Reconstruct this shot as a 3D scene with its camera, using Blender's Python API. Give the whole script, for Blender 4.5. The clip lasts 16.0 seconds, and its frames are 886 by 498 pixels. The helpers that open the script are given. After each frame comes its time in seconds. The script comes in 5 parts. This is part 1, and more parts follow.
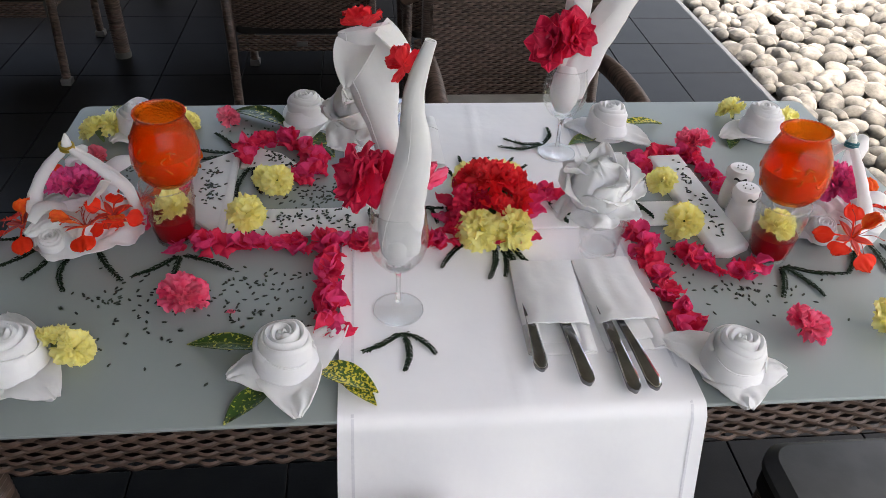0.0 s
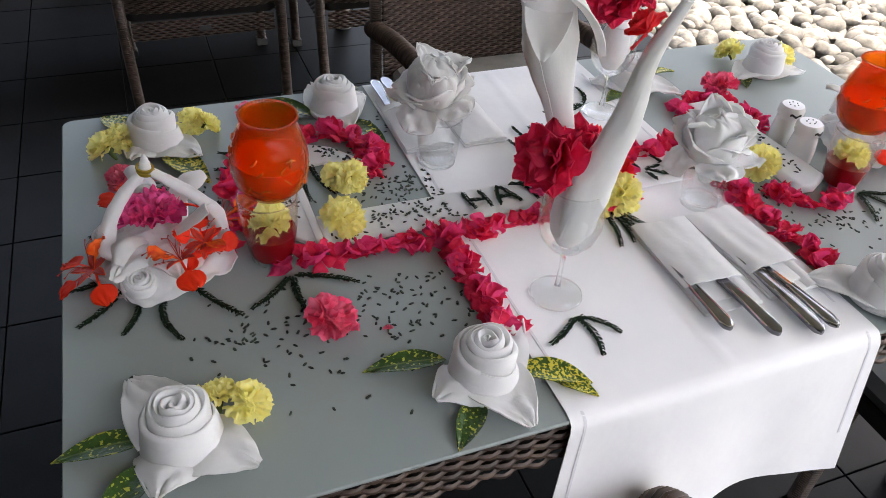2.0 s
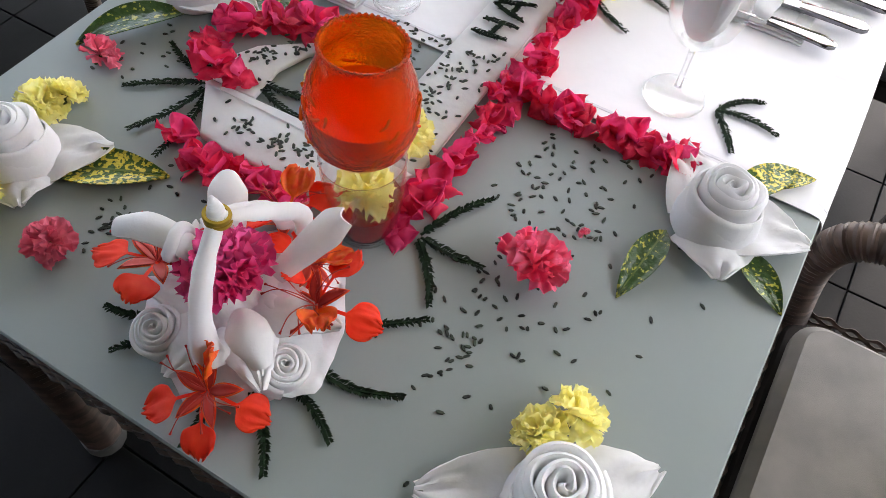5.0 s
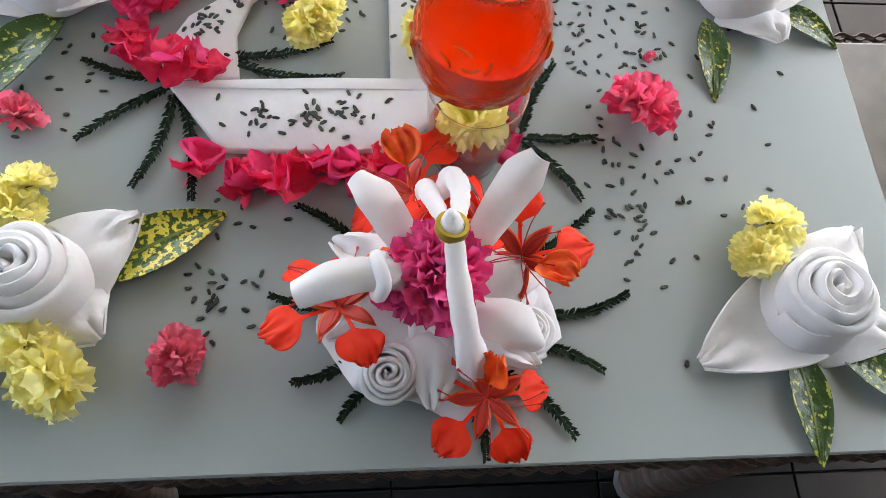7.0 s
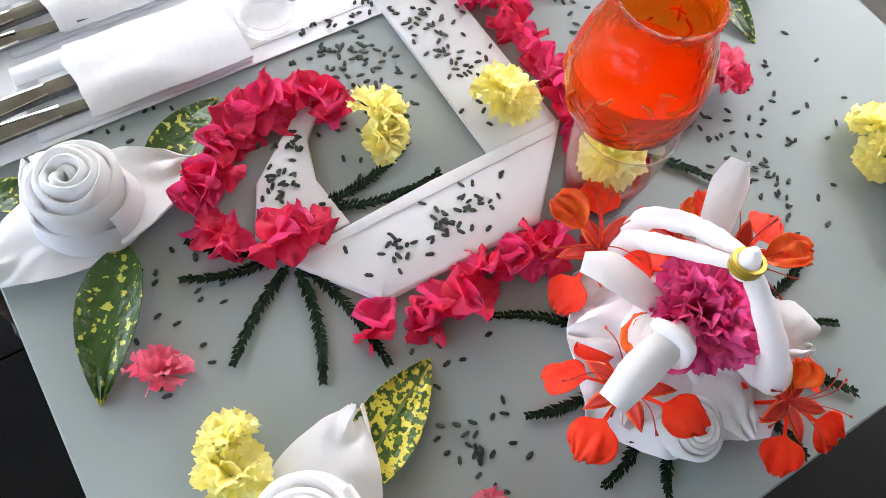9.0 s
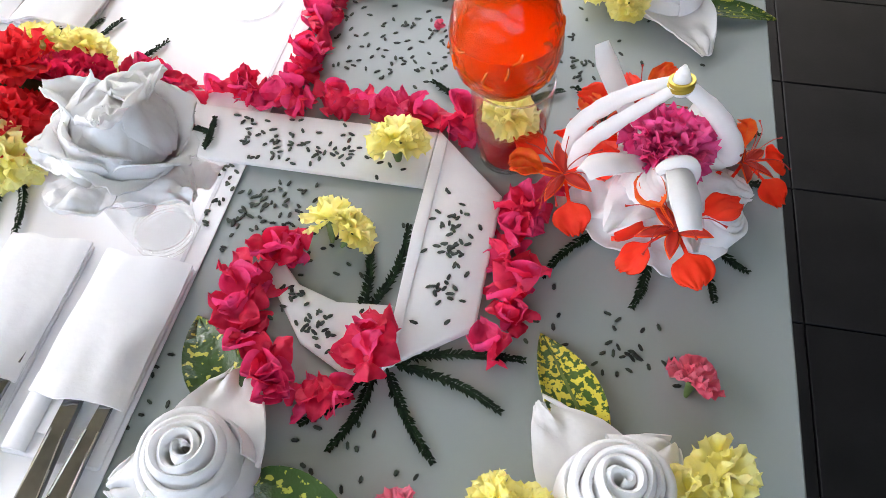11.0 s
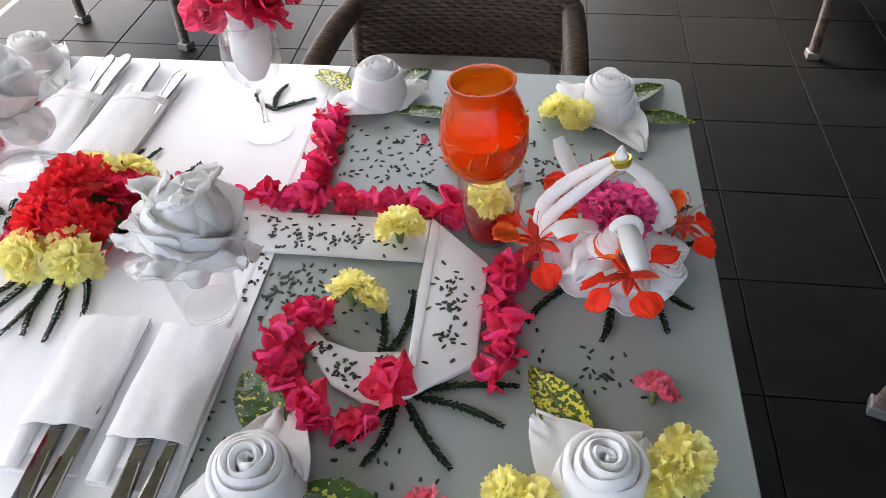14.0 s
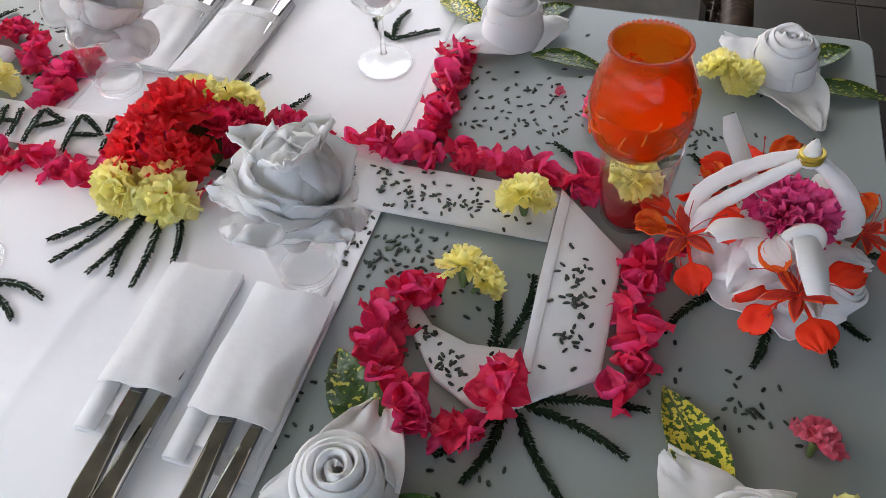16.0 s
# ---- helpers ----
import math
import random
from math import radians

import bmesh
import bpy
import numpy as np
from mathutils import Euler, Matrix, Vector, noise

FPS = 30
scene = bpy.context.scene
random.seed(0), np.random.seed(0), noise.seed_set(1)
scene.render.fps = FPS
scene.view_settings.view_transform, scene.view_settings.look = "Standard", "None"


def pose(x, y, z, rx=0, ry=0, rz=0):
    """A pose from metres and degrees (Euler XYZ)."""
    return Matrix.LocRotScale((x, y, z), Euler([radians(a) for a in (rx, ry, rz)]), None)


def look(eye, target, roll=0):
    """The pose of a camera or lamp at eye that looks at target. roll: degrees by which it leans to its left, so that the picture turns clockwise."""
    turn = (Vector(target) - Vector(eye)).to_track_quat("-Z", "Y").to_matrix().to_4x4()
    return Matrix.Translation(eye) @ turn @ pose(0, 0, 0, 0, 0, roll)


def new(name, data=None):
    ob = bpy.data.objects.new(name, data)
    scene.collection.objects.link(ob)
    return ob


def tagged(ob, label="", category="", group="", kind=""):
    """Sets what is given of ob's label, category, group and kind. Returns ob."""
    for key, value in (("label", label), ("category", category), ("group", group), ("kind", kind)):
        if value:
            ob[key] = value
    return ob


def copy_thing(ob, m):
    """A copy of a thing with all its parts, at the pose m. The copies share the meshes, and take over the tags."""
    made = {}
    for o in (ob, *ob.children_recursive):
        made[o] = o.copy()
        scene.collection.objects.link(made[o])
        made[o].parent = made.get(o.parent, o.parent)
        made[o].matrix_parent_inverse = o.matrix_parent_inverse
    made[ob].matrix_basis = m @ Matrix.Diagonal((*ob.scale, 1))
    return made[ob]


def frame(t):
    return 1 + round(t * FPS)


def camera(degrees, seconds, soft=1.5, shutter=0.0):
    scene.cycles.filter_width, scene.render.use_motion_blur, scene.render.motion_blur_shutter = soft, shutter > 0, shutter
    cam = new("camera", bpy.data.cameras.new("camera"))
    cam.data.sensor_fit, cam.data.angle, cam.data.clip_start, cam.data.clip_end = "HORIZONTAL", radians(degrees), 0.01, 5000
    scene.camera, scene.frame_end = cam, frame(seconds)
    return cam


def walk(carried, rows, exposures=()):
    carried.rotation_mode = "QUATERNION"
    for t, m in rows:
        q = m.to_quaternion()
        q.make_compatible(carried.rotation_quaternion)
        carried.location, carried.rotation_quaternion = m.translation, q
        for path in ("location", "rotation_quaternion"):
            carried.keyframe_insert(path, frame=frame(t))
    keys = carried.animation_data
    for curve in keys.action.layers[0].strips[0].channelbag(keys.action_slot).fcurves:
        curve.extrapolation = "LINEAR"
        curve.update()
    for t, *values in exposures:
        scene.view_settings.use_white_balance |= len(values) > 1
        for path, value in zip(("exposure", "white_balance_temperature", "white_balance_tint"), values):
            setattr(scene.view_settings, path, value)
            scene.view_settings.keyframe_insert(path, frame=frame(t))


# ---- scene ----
cam = camera(60.4, 16.0, soft=0.6)
PATH = [
    (0, (-0.183, -1.196, 1.595), (0.002, 0.383, 0.382), 2.6),
    (0.5, (-0.291, -1.162, 1.579), (-0.02, 0.413, 0.376), 2.8),
    (1, (-0.336, -1.058, 1.536), (-0.033, 0.496, 0.314), 4.2),
    (1.5, (-0.447, -0.995, 1.53), (-0.042, 0.555, 0.333), 6.4),
    (2, (-0.663, -1.001, 1.542), (-0.039, 0.424, 0.285), 4.3),
    (2.5, (-0.797, -0.96, 1.535), (-0.014, 0.393, 0.287), 6.1),
    (3, (-0.839, -0.798, 1.493), (-0.023, 0.426, 0.138), 2.6),
    (5.5, (-0.962, -0.239, 1.435), (0.041, 0.107, -0.261), 6.4),
    (6, (-0.898, -0.121, 1.412), (0.01, 0.077, -0.359), 7.1),
    (6.5, (-0.897, -0.06, 1.411), (-0.155, -0.013, -0.445), 9.1),
    (7, (-0.937, 0.061, 1.423), (-0.142, -0.14, -0.401), 12.5),
    (7.5, (-0.956, 0.168, 1.428), (-0.135, -0.07, -0.38), 9.3),
    (8, (-0.929, 0.22, 1.423), (-0.093, -0.072, -0.371), 9.3),
    (8.5, (-0.824, 0.284, 1.4), (-0.068, -0.052, -0.421), 7.1),
    (9, (-0.762, 0.339, 1.395), (-0.085, -0.25, -0.392), 10.3),
    (11.5, (-0.57, 0.631, 1.431), (-0.408, -0.583, -0.151), -3.4),
    (12, (-0.562, 0.68, 1.445), (-0.47, -0.622, -0.071), -2.6),
    (12.5, (-0.557, 0.714, 1.456), (-0.487, -0.631, -0.023), -1.8),
    (13, (-0.56, 0.727, 1.47), (-0.474, -0.682, 0.053), -1.4),
    (13.5, (-0.58, 0.749, 1.487), (-0.439, -0.679, 0.094), -2.4),
    (14, (-0.589, 0.771, 1.491), (-0.376, -0.664, 0.115), -2.2),
    (14.5, (-0.48, 0.767, 1.485), (-0.286, -0.662, 0.099), -2.7),
    (15, (-0.341, 0.758, 1.47), (-0.267, -0.594, -0.002), -2.6),
    (15.5, (-0.343, 0.731, 1.471), (-0.248, -0.582, -0.035), -4.0),
    (16, (-0.519, 0.634, 1.456), (-0.11, -0.588, -0.073), -3.3),
]
walk(cam, [(t, look(eye, target, roll)) for t, eye, target, roll in PATH],
     [(0, 2.50, 7200, 10), (3, 2.96, 7200, 10), (5.5, 3.50, 7200, 10), (7, 3.74, 7200, 10), (9, 3.98, 7200, 10), (11.5, 3.70, 7200, 10), (14.5, 3.27, 7200, 10), (16, 2.98, 7200, 10)])

# ---- world and light ----
world = bpy.data.worlds.new("sky")
scene.world = world
world.use_nodes = True
wn = world.node_tree.nodes
sky = wn.new("ShaderNodeTexSky")
sky.sky_type = "NISHITA"
sky.sun_disc = False
sky.sun_elevation = radians(70)
sky.sun_rotation = radians(115)
sky.dust_density = 7.0
sky.ozone_density = 0.4
world.node_tree.links.new(sky.outputs[0], wn["Background"].inputs[0])
wn["Background"].inputs[1].default_value = 0.15
sun = new("sun", bpy.data.lights.new("sun", "SUN"))
sun.data.energy = 0.5
sun.data.angle = radians(30)
sun.data.color = (1.0, 0.97, 0.93)
sun.matrix_world = look((2.2, -1.0, 7.4), (0, 0, 0.7))


# ---- materials ----
def material(name, c1, c2=None, rough=0.6, scale=12.0, bump=0.0, bscale=150.0, metal=0.0, spec=0.5, trans=0.0, ior=1.45,
             sheen=0.0, vary="", vary_by=0.25, ramp=(0.35, 0.65), detail=3.0, bump2=0.0, bscale2=20.0, through_light=0.0):
    m = bpy.data.materials.new(name)
    m.use_nodes = True
    n, l = m.node_tree.nodes, m.node_tree.links
    b = n["Principled BSDF"]
    b.inputs["Roughness"].default_value = rough
    b.inputs["Metallic"].default_value = metal
    b.inputs["Specular IOR Level"].default_value = spec
    b.inputs["Transmission Weight"].default_value = trans
    b.inputs["IOR"].default_value = ior
    b.inputs["Sheen Weight"].default_value = sheen
    co = n.new("ShaderNodeTexCoord")
    c2 = c2 or tuple(x * 0.8 for x in c1)
    noi = n.new("ShaderNodeTexNoise")
    noi.inputs["Scale"].default_value = scale
    noi.inputs["Detail"].default_value = detail
    l.new(co.outputs["Object"], noi.inputs["Vector"])
    rmp = n.new("ShaderNodeValToRGB")
    rmp.color_ramp.elements[0].position, rmp.color_ramp.elements[1].position = ramp
    rmp.color_ramp.elements[0].color, rmp.color_ramp.elements[1].color = (*c1, 1), (*c2, 1)
    l.new(noi.outputs["Fac"], rmp.inputs["Fac"])
    colour = rmp.outputs["Color"]
    if vary:
        hsv = n.new("ShaderNodeHueSaturation")
        l.new(colour, hsv.inputs["Color"])
        src = n.new("ShaderNodeObjectInfo").outputs["Random"] if vary == "object" else n.new("ShaderNodeNewGeometry").outputs["Random Per Island"]
        mp = n.new("ShaderNodeMapRange")
        mp.inputs["To Min"].default_value, mp.inputs["To Max"].default_value = 1 - vary_by, 1 + vary_by
        l.new(src, mp.inputs["Value"])
        l.new(mp.outputs[0], hsv.inputs["Value"])
        colour = hsv.outputs["Color"]
    l.new(colour, b.inputs["Base Color"])
    last = None
    for amount, sc in ((bump, bscale), (bump2, bscale2)):
        if amount:
            nb = n.new("ShaderNodeTexNoise")
            nb.inputs["Scale"].default_value = sc
            nb.inputs["Detail"].default_value = 4
            l.new(co.outputs["Object"], nb.inputs["Vector"])
            bp = n.new("ShaderNodeBump")
            bp.inputs["Strength"].default_value = amount
            bp.inputs["Distance"].default_value = 0.4 / sc
            l.new(nb.outputs["Fac"], bp.inputs["Height"])
            if last:
                l.new(last, bp.inputs["Normal"])
            last = bp.outputs["Normal"]
    if last:
        l.new(last, b.inputs["Normal"])
    if through_light:
        tl, mix = n.new("ShaderNodeBsdfTranslucent"), n.new("ShaderNodeMixShader")
        mix.inputs[0].default_value = through_light
        l.new(colour, tl.inputs["Color"])
        l.new(b.outputs[0], mix.inputs[1])
        l.new(tl.outputs[0], mix.inputs[2])
        l.new(mix.outputs[0], n["Material Output"].inputs["Surface"])
    return m


def thin_glass(name, tint, ior, refract=0.85):
    """Thin clear glass: lets the light straight through and mirrors at its edges."""
    m = bpy.data.materials.new(name)
    m.use_nodes = True
    n, l = m.node_tree.nodes, m.node_tree.links
    n.remove(n["Principled BSDF"])
    clear, gloss, mix, fr = n.new("ShaderNodeBsdfTransparent"), n.new("ShaderNodeBsdfGlossy"), n.new("ShaderNodeMixShader"), n.new("ShaderNodeLayerWeight")
    clear.inputs["Color"].default_value = (*tint, 1)
    gloss.inputs["Roughness"].default_value = 0.0
    power, gain = n.new("ShaderNodeMath"), n.new("ShaderNodeMath")
    power.operation, power.inputs[1].default_value = "POWER", 3.6
    gain.operation, gain.inputs[1].default_value, gain.inputs[2].default_value = "MULTIPLY_ADD", 0.50, 0.4 * (ior - 1) ** 2 / (ior + 1) ** 2
    l.new(fr.outputs["Facing"], power.inputs[0])
    l.new(power.outputs[0], gain.inputs[0])
    l.new(gain.outputs[0], mix.inputs[0])
    solid, both = n.new("ShaderNodeBsdfGlass"), n.new("ShaderNodeMixShader")
    solid.inputs["Roughness"].default_value, solid.inputs["IOR"].default_value = 0.0, 1.42
    both.inputs[0].default_value = refract
    l.new(clear.outputs[0], both.inputs[1])
    l.new(solid.outputs[0], both.inputs[2])
    l.new(both.outputs[0], mix.inputs[1])
    l.new(gloss.outputs[0], mix.inputs[2])
    l.new(mix.outputs[0], n["Material Output"].inputs["Surface"])
    return m


CLOTH = material("white_napkin_cotton", (0.92, 0.92, 0.92), (0.89, 0.89, 0.90), rough=0.88, scale=30, bump=0.12, bscale=700, bump2=0.16, bscale2=34, sheen=0.12, spec=0.15, through_light=0.40)
RUNNER = material("white_runner_cotton", (0.85, 0.85, 0.87), (0.80, 0.80, 0.83), rough=0.8, scale=6, bump=0.08, bscale=800, bump2=0.06, bscale2=9, spec=0.25)
HEM = material("stitched_hem", (0.72, 0.72, 0.76), (0.66, 0.66, 0.70), rough=0.9, scale=200)
TABLE_GLASS = material("frosted_grey_glass", (0.275, 0.312, 0.306), (0.25, 0.288, 0.283), rough=0.44, scale=3, bump=0.03, bscale=400, spec=0.38)
WICKER = material("brown_wicker", (0.092, 0.060, 0.048), (0.050, 0.033, 0.027), rough=0.42, scale=40, bump=0.3, bscale=500, vary="island", vary_by=0.35)
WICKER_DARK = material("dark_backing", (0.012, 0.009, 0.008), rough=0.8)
WICKER_PALE = material("greyed_wicker", (0.095, 0.060, 0.045), (0.045, 0.030, 0.024), rough=0.42, scale=40, bump=0.3, bscale=500, vary="island", vary_by=0.35)
FOOT = material("pale_foot_cap", (0.14, 0.14, 0.14), (0.10, 0.10, 0.10), rough=0.5)
# Cushion grey darkened: the shade under the table is in this colour.
SHADED_PAD = material("grey_pad_in_shade", (0.075, 0.077, 0.078), (0.055, 0.057, 0.058), rough=0.55, scale=15, bump=0.2, bscale=300)
CUSHION = material("grey_seat_cushion", (0.26, 0.25, 0.24), (0.21, 0.205, 0.20), rough=0.9, scale=15, bump=0.4, bscale=600)
TILE = material("dark_slate_tile", (0.0085, 0.009, 0.0096), (0.005, 0.0055, 0.006), rough=0.46, scale=7, bump=0.12, bscale=160, vary="object", vary_by=0.12, spec=0.13)
GROUT = material("black_grout", (0.018, 0.018, 0.018), rough=0.9, scale=60)
KERB = material("grey_stone_kerb", (0.13, 0.135, 0.14), (0.10, 0.105, 0.11), rough=0.5, scale=9, bump=0.15, bscale=120)
PEBBLE = material("white_river_pebble", (0.265, 0.257, 0.235), (0.105, 0.103, 0.097), rough=0.75, scale=18, bump=0.5, bscale=60, vary="island", vary_by=0.45, detail=6)
# Bed colour near black to paint the shade in the gaps between pebbles.
GAP_SHADE = material("pebble_bed_gap_shade", (0.022, 0.021, 0.019), (0.012, 0.012, 0.011), rough=0.95, scale=30, bump=0.5, bscale=80)
LAWN = material("garden_ground", (0.06, 0.09, 0.03), (0.10, 0.10, 0.05), rough=0.95, scale=2)
PLASTER = material("dark_plaster", (0.03, 0.03, 0.03), (0.022, 0.022, 0.022), rough=0.9, scale=4, bump=0.1)
# Pale tone chosen so the unseen ceiling bounces fill light down.
CEIL = material("ceiling_bounce", (0.66, 0.65, 0.635), (0.60, 0.59, 0.58), rough=0.8, scale=3)
GLASS = thin_glass("clear_glass", (0.98, 0.985, 0.985), 1.5, 0.80)
TUMBLER_GLASS = thin_glass("clear_tumbler_glass", (0.985, 0.988, 0.988), 1.5, 0.08)
FOOT_GLASS = thin_glass("clear_foot_glass", (0.985, 0.988, 0.988), 1.5, 0.12)
RED_DRINK = material("dark_red_water", (0.26, 0.004, 0.008), (0.20, 0.003, 0.006), rough=0.05, trans=0.12, ior=1.33)
ORANGE_GLASS = material("orange_crackle_glass", (1.0, 0.25, 0.020), (1.0, 0.19, 0.010), rough=0.06, trans=0.88, ior=1.35, bump=0.5, bscale=70, scale=30)
EMBOSS = material("embossed_orange_glass", (1.0, 0.22, 0.025), (1.0, 0.17, 0.015), rough=0.05, trans=0.5, ior=1.45, scale=40)
ORANGE_WAX = material("orange_candle_wax", (1.0, 0.20, 0.012), (0.96, 0.15, 0.010), rough=0.35, scale=20)
# Steel darker than its own tone: the dark reflection is put into the colour.
STEEL_DARK_MIRROR = material("polished_steel_dark_reflection", (0.26, 0.26, 0.275), (0.16, 0.16, 0.17), rough=0.08, metal=1.0, scale=30)
# Same steel made lighter, so the handle edge carries a painted highlight.
RIM_GLINT = material("steel_rim_glint", (0.72, 0.72, 0.73), (0.6, 0.6, 0.61), rough=0.12, metal=1.0, scale=30)
CERAMIC = material("white_ceramic", (0.8, 0.8, 0.8), (0.76, 0.76, 0.77), rough=0.15, scale=5)
BLACK = material("black_print", (0.02, 0.02, 0.02), rough=0.5)
YELLOW = material("yellow_carnation_petal", (0.99, 0.945, 0.47), (0.98, 0.90, 0.33), rough=0.6, scale=35, through_light=0.52, vary="island", vary_by=0.05)
PINK = material("pink_petal", (0.94, 0.20, 0.33), (0.86, 0.07, 0.19), rough=0.6, scale=40, through_light=0.40, vary="island", vary_by=0.18)
ROSE = material("pale_pink_petal", (0.92, 0.26, 0.36), (0.82, 0.11, 0.21), rough=0.6, scale=40, through_light=0.36, vary="island", vary_by=0.15)
ORCHID = material("orchid_pink_petal", (0.94, 0.16, 0.42), (0.82, 0.05, 0.25), rough=0.6, scale=45, through_light=0.36, vary="island", vary_by=0.2)
MAGENTA = material("magenta_petal", (0.88, 0.085, 0.27), (0.76, 0.03, 0.155), rough=0.6, scale=45, through_light=0.40, vary="island", vary_by=0.2, bump=0.25, bscale=90)
CRIMSON = material("crimson_bract", (0.86, 0.036, 0.125), (0.72, 0.016, 0.075), rough=0.6, scale=50, through_light=0.40, vary="island", vary_by=0.2, bump=0.25, bscale=90)
RED = material("red_carnation_petal", (0.94, 0.045, 0.055), (0.82, 0.018, 0.04), rough=0.6, scale=40, through_light=0.36, vary="island", vary_by=0.18)
SCARLET = material("scarlet_petal", (1.0, 0.068, 0.018), (0.98, 0.038, 0.012), rough=0.6, scale=70, through_light=0.45, bump=0.3, bscale=130)
FLAME = material("streaked_orange_petal", (0.97, 0.20, 0.022), (0.92, 0.07, 0.012), rough=0.55, scale=90, through_light=0.3)
STAMEN = material("dark_red_stamen", (0.52, 0.025, 0.012), (0.36, 0.014, 0.01), rough=0.5)
PEACH = material("peach_petal", (0.85, 0.33, 0.10), (0.80, 0.22, 0.05), rough=0.6, scale=50, through_light=0.2)
CALYX = material("green_calyx", (0.12, 0.17, 0.05), (0.07, 0.11, 0.03), rough=0.6, scale=40)
FERN = material("dark_fern_leaf", (0.012, 0.030, 0.012), (0.006, 0.014, 0.008), rough=0.8, spec=0.2, scale=80, vary="island", vary_by=0.45)
FLECK = material("scattered_fern_fleck", (0.012, 0.016, 0.013), (0.035, 0.05, 0.035), rough=0.7, scale=25, vary="island", vary_by=0.6)
SPOT_LEAF = material("spotted_green_leaf", (0.045, 0.10, 0.015), (0.62, 0.54, 0.07), rough=0.3, scale=24, ramp=(0.49, 0.53), detail=2.0, bump=0.2, bscale=8)
DARK_LEAF = material("dark_spotted_leaf", (0.030, 0.075, 0.014), (0.42, 0.42, 0.07), rough=0.3, scale=19, ramp=(0.59, 0.63), detail=2.0, bump=0.2, bscale=8)
VEIN = material("pale_leaf_vein", (0.12, 0.17, 0.04), rough=0.5)
GOLD = material("gold_ring", (0.55, 0.40, 0.06), rough=0.35, metal=0.6)
TEAL = material("teal_ring", (0.01, 0.12, 0.16), rough=0.4)


# ---- mesh tools ----
SOFT = {"petals", "petal", "bract", "bloom", "red_bloom", "magenta_bloom", "carnation", "sepal", "sepal_edge"}


class Geo:
    """A mesh in the making: vertices and faces, joined piece by piece."""

    def __init__(self):
        self.v, self.f = [], []

    def add(self, verts, faces, m=None):
        k = len(self.v)
        self.v += [tuple(m @ Vector(p)) if m else tuple(p) for p in verts]
        self.f += [tuple(i + k for i in f) for f in faces]
        return self

    def join(self, other, m=None):
        return self.add(other.v, other.f, m)

    def mesh(self, name, mat, sharp=None):
        me = bpy.data.meshes.new(name)
        me.from_pydata(self.v, [], self.f)
        me.polygons.foreach_set("use_smooth", [True] * len(me.polygons))
        if sharp is None:
            sharp = 180 if name in SOFT else 75 if mat in (CLOTH, RUNNER) else 40
        if sharp < 180:
            me.set_sharp_from_angle(angle=radians(sharp))
        me.materials.append(mat)
        me.update()
        return me


JOINED = {"woven_apron", "backrest", "seat_front", "seat_rear", "side_panel", "petals", "foliage", "bloom", "yellow_bloom", "carnation"}


def part(name, geo, mat, parent, label="", m=None):
    data = geo.mesh(name, mat) if isinstance(geo, Geo) else geo
    ob = new(name, data)
    ob.parent = parent
    if m:
        ob.matrix_basis = m
    return tagged(ob, label, kind="stuff" if name in JOINED else "")


def thing(name, label, category, m=None, group="", kind=""):
    ob = new(name)
    ob.empty_display_size = 0.02
    if m:
        ob.matrix_basis = m
    return tagged(ob, label, category, group, kind)


def solo(name, geo, mat, label, category, m=None, group="", kind=""):
    data = geo.mesh(name, mat) if isinstance(geo, Geo) else geo
    ob = new(name, data)
    if m:
        ob.matrix_basis = m
    return tagged(ob, label, category, group, kind)


def sheet(fn, nu, nv, thick=0.0, close_v=False):
    """A surface fn(u, v), u and v from 0 to 1, with a thickness."""
    P = np.array([[fn(i / nu, j / nv) for j in range(nv + 1)] for i in range(nu + 1)], float)
    W = nv + 1
    faces = [(i * W + j, (i + 1) * W + j, (i + 1) * W + j + 1, i * W + j + 1) for i in range(nu) for j in range(nv)]
    g = Geo()
    if not thick:
        return g.add(P.reshape(-1, 3).tolist(), faces)
    du, dv = np.gradient(P, axis=0), np.gradient(P, axis=1)
    N = np.cross(du, dv)
    N /= np.maximum(np.linalg.norm(N, axis=2, keepdims=True), 1e-9)
    A, B = (P + N * thick / 2).reshape(-1, 3), (P - N * thick / 2).reshape(-1, 3)
    k = len(A)
    back = [tuple(x + k for x in reversed(f)) for f in faces]
    rim = [i * W for i in range(nu + 1)] + [nu * W + j for j in range(1, W)] + [i * W + nv for i in range(nu - 1, -1, -1)] + [j for j in range(nv - 1, 0, -1)]
    edge = [(rim[a], rim[a - 1], rim[a - 1] + k, rim[a] + k) for a in range(len(rim))]
    return g.add(A.tolist() + B.tolist(), faces + back + edge)


def tube(points, radii, seg=8, caps=True):
    pts = [Vector(p) for p in points]
    n = len(pts)
    if not hasattr(radii, "__len__"):
        radii = [radii] * n
    verts, faces = [], []
    side = None
    for i, p in enumerate(pts):
        t = (pts[min(i + 1, n - 1)] - pts[max(i - 1, 0)]).normalized()
        if side is None:
            side = t.orthogonal().normalized()
        side = (side - t * side.dot(t)).normalized()
        up = t.cross(side)
        for k in range(seg):
            a = 2 * math.pi * k / seg
            verts.append(p + (side * math.cos(a) + up * math.sin(a)) * radii[i])
    for i in range(n - 1):
        for k in range(seg):
            faces.append((i * seg + k, i * seg + (k + 1) % seg, (i + 1) * seg + (k + 1) % seg, (i + 1) * seg + k))
    if caps:
        faces.append(tuple(reversed(range(seg))))
        faces.append(tuple((n - 1) * seg + k for k in range(seg)))
    return Geo().add(verts, faces)


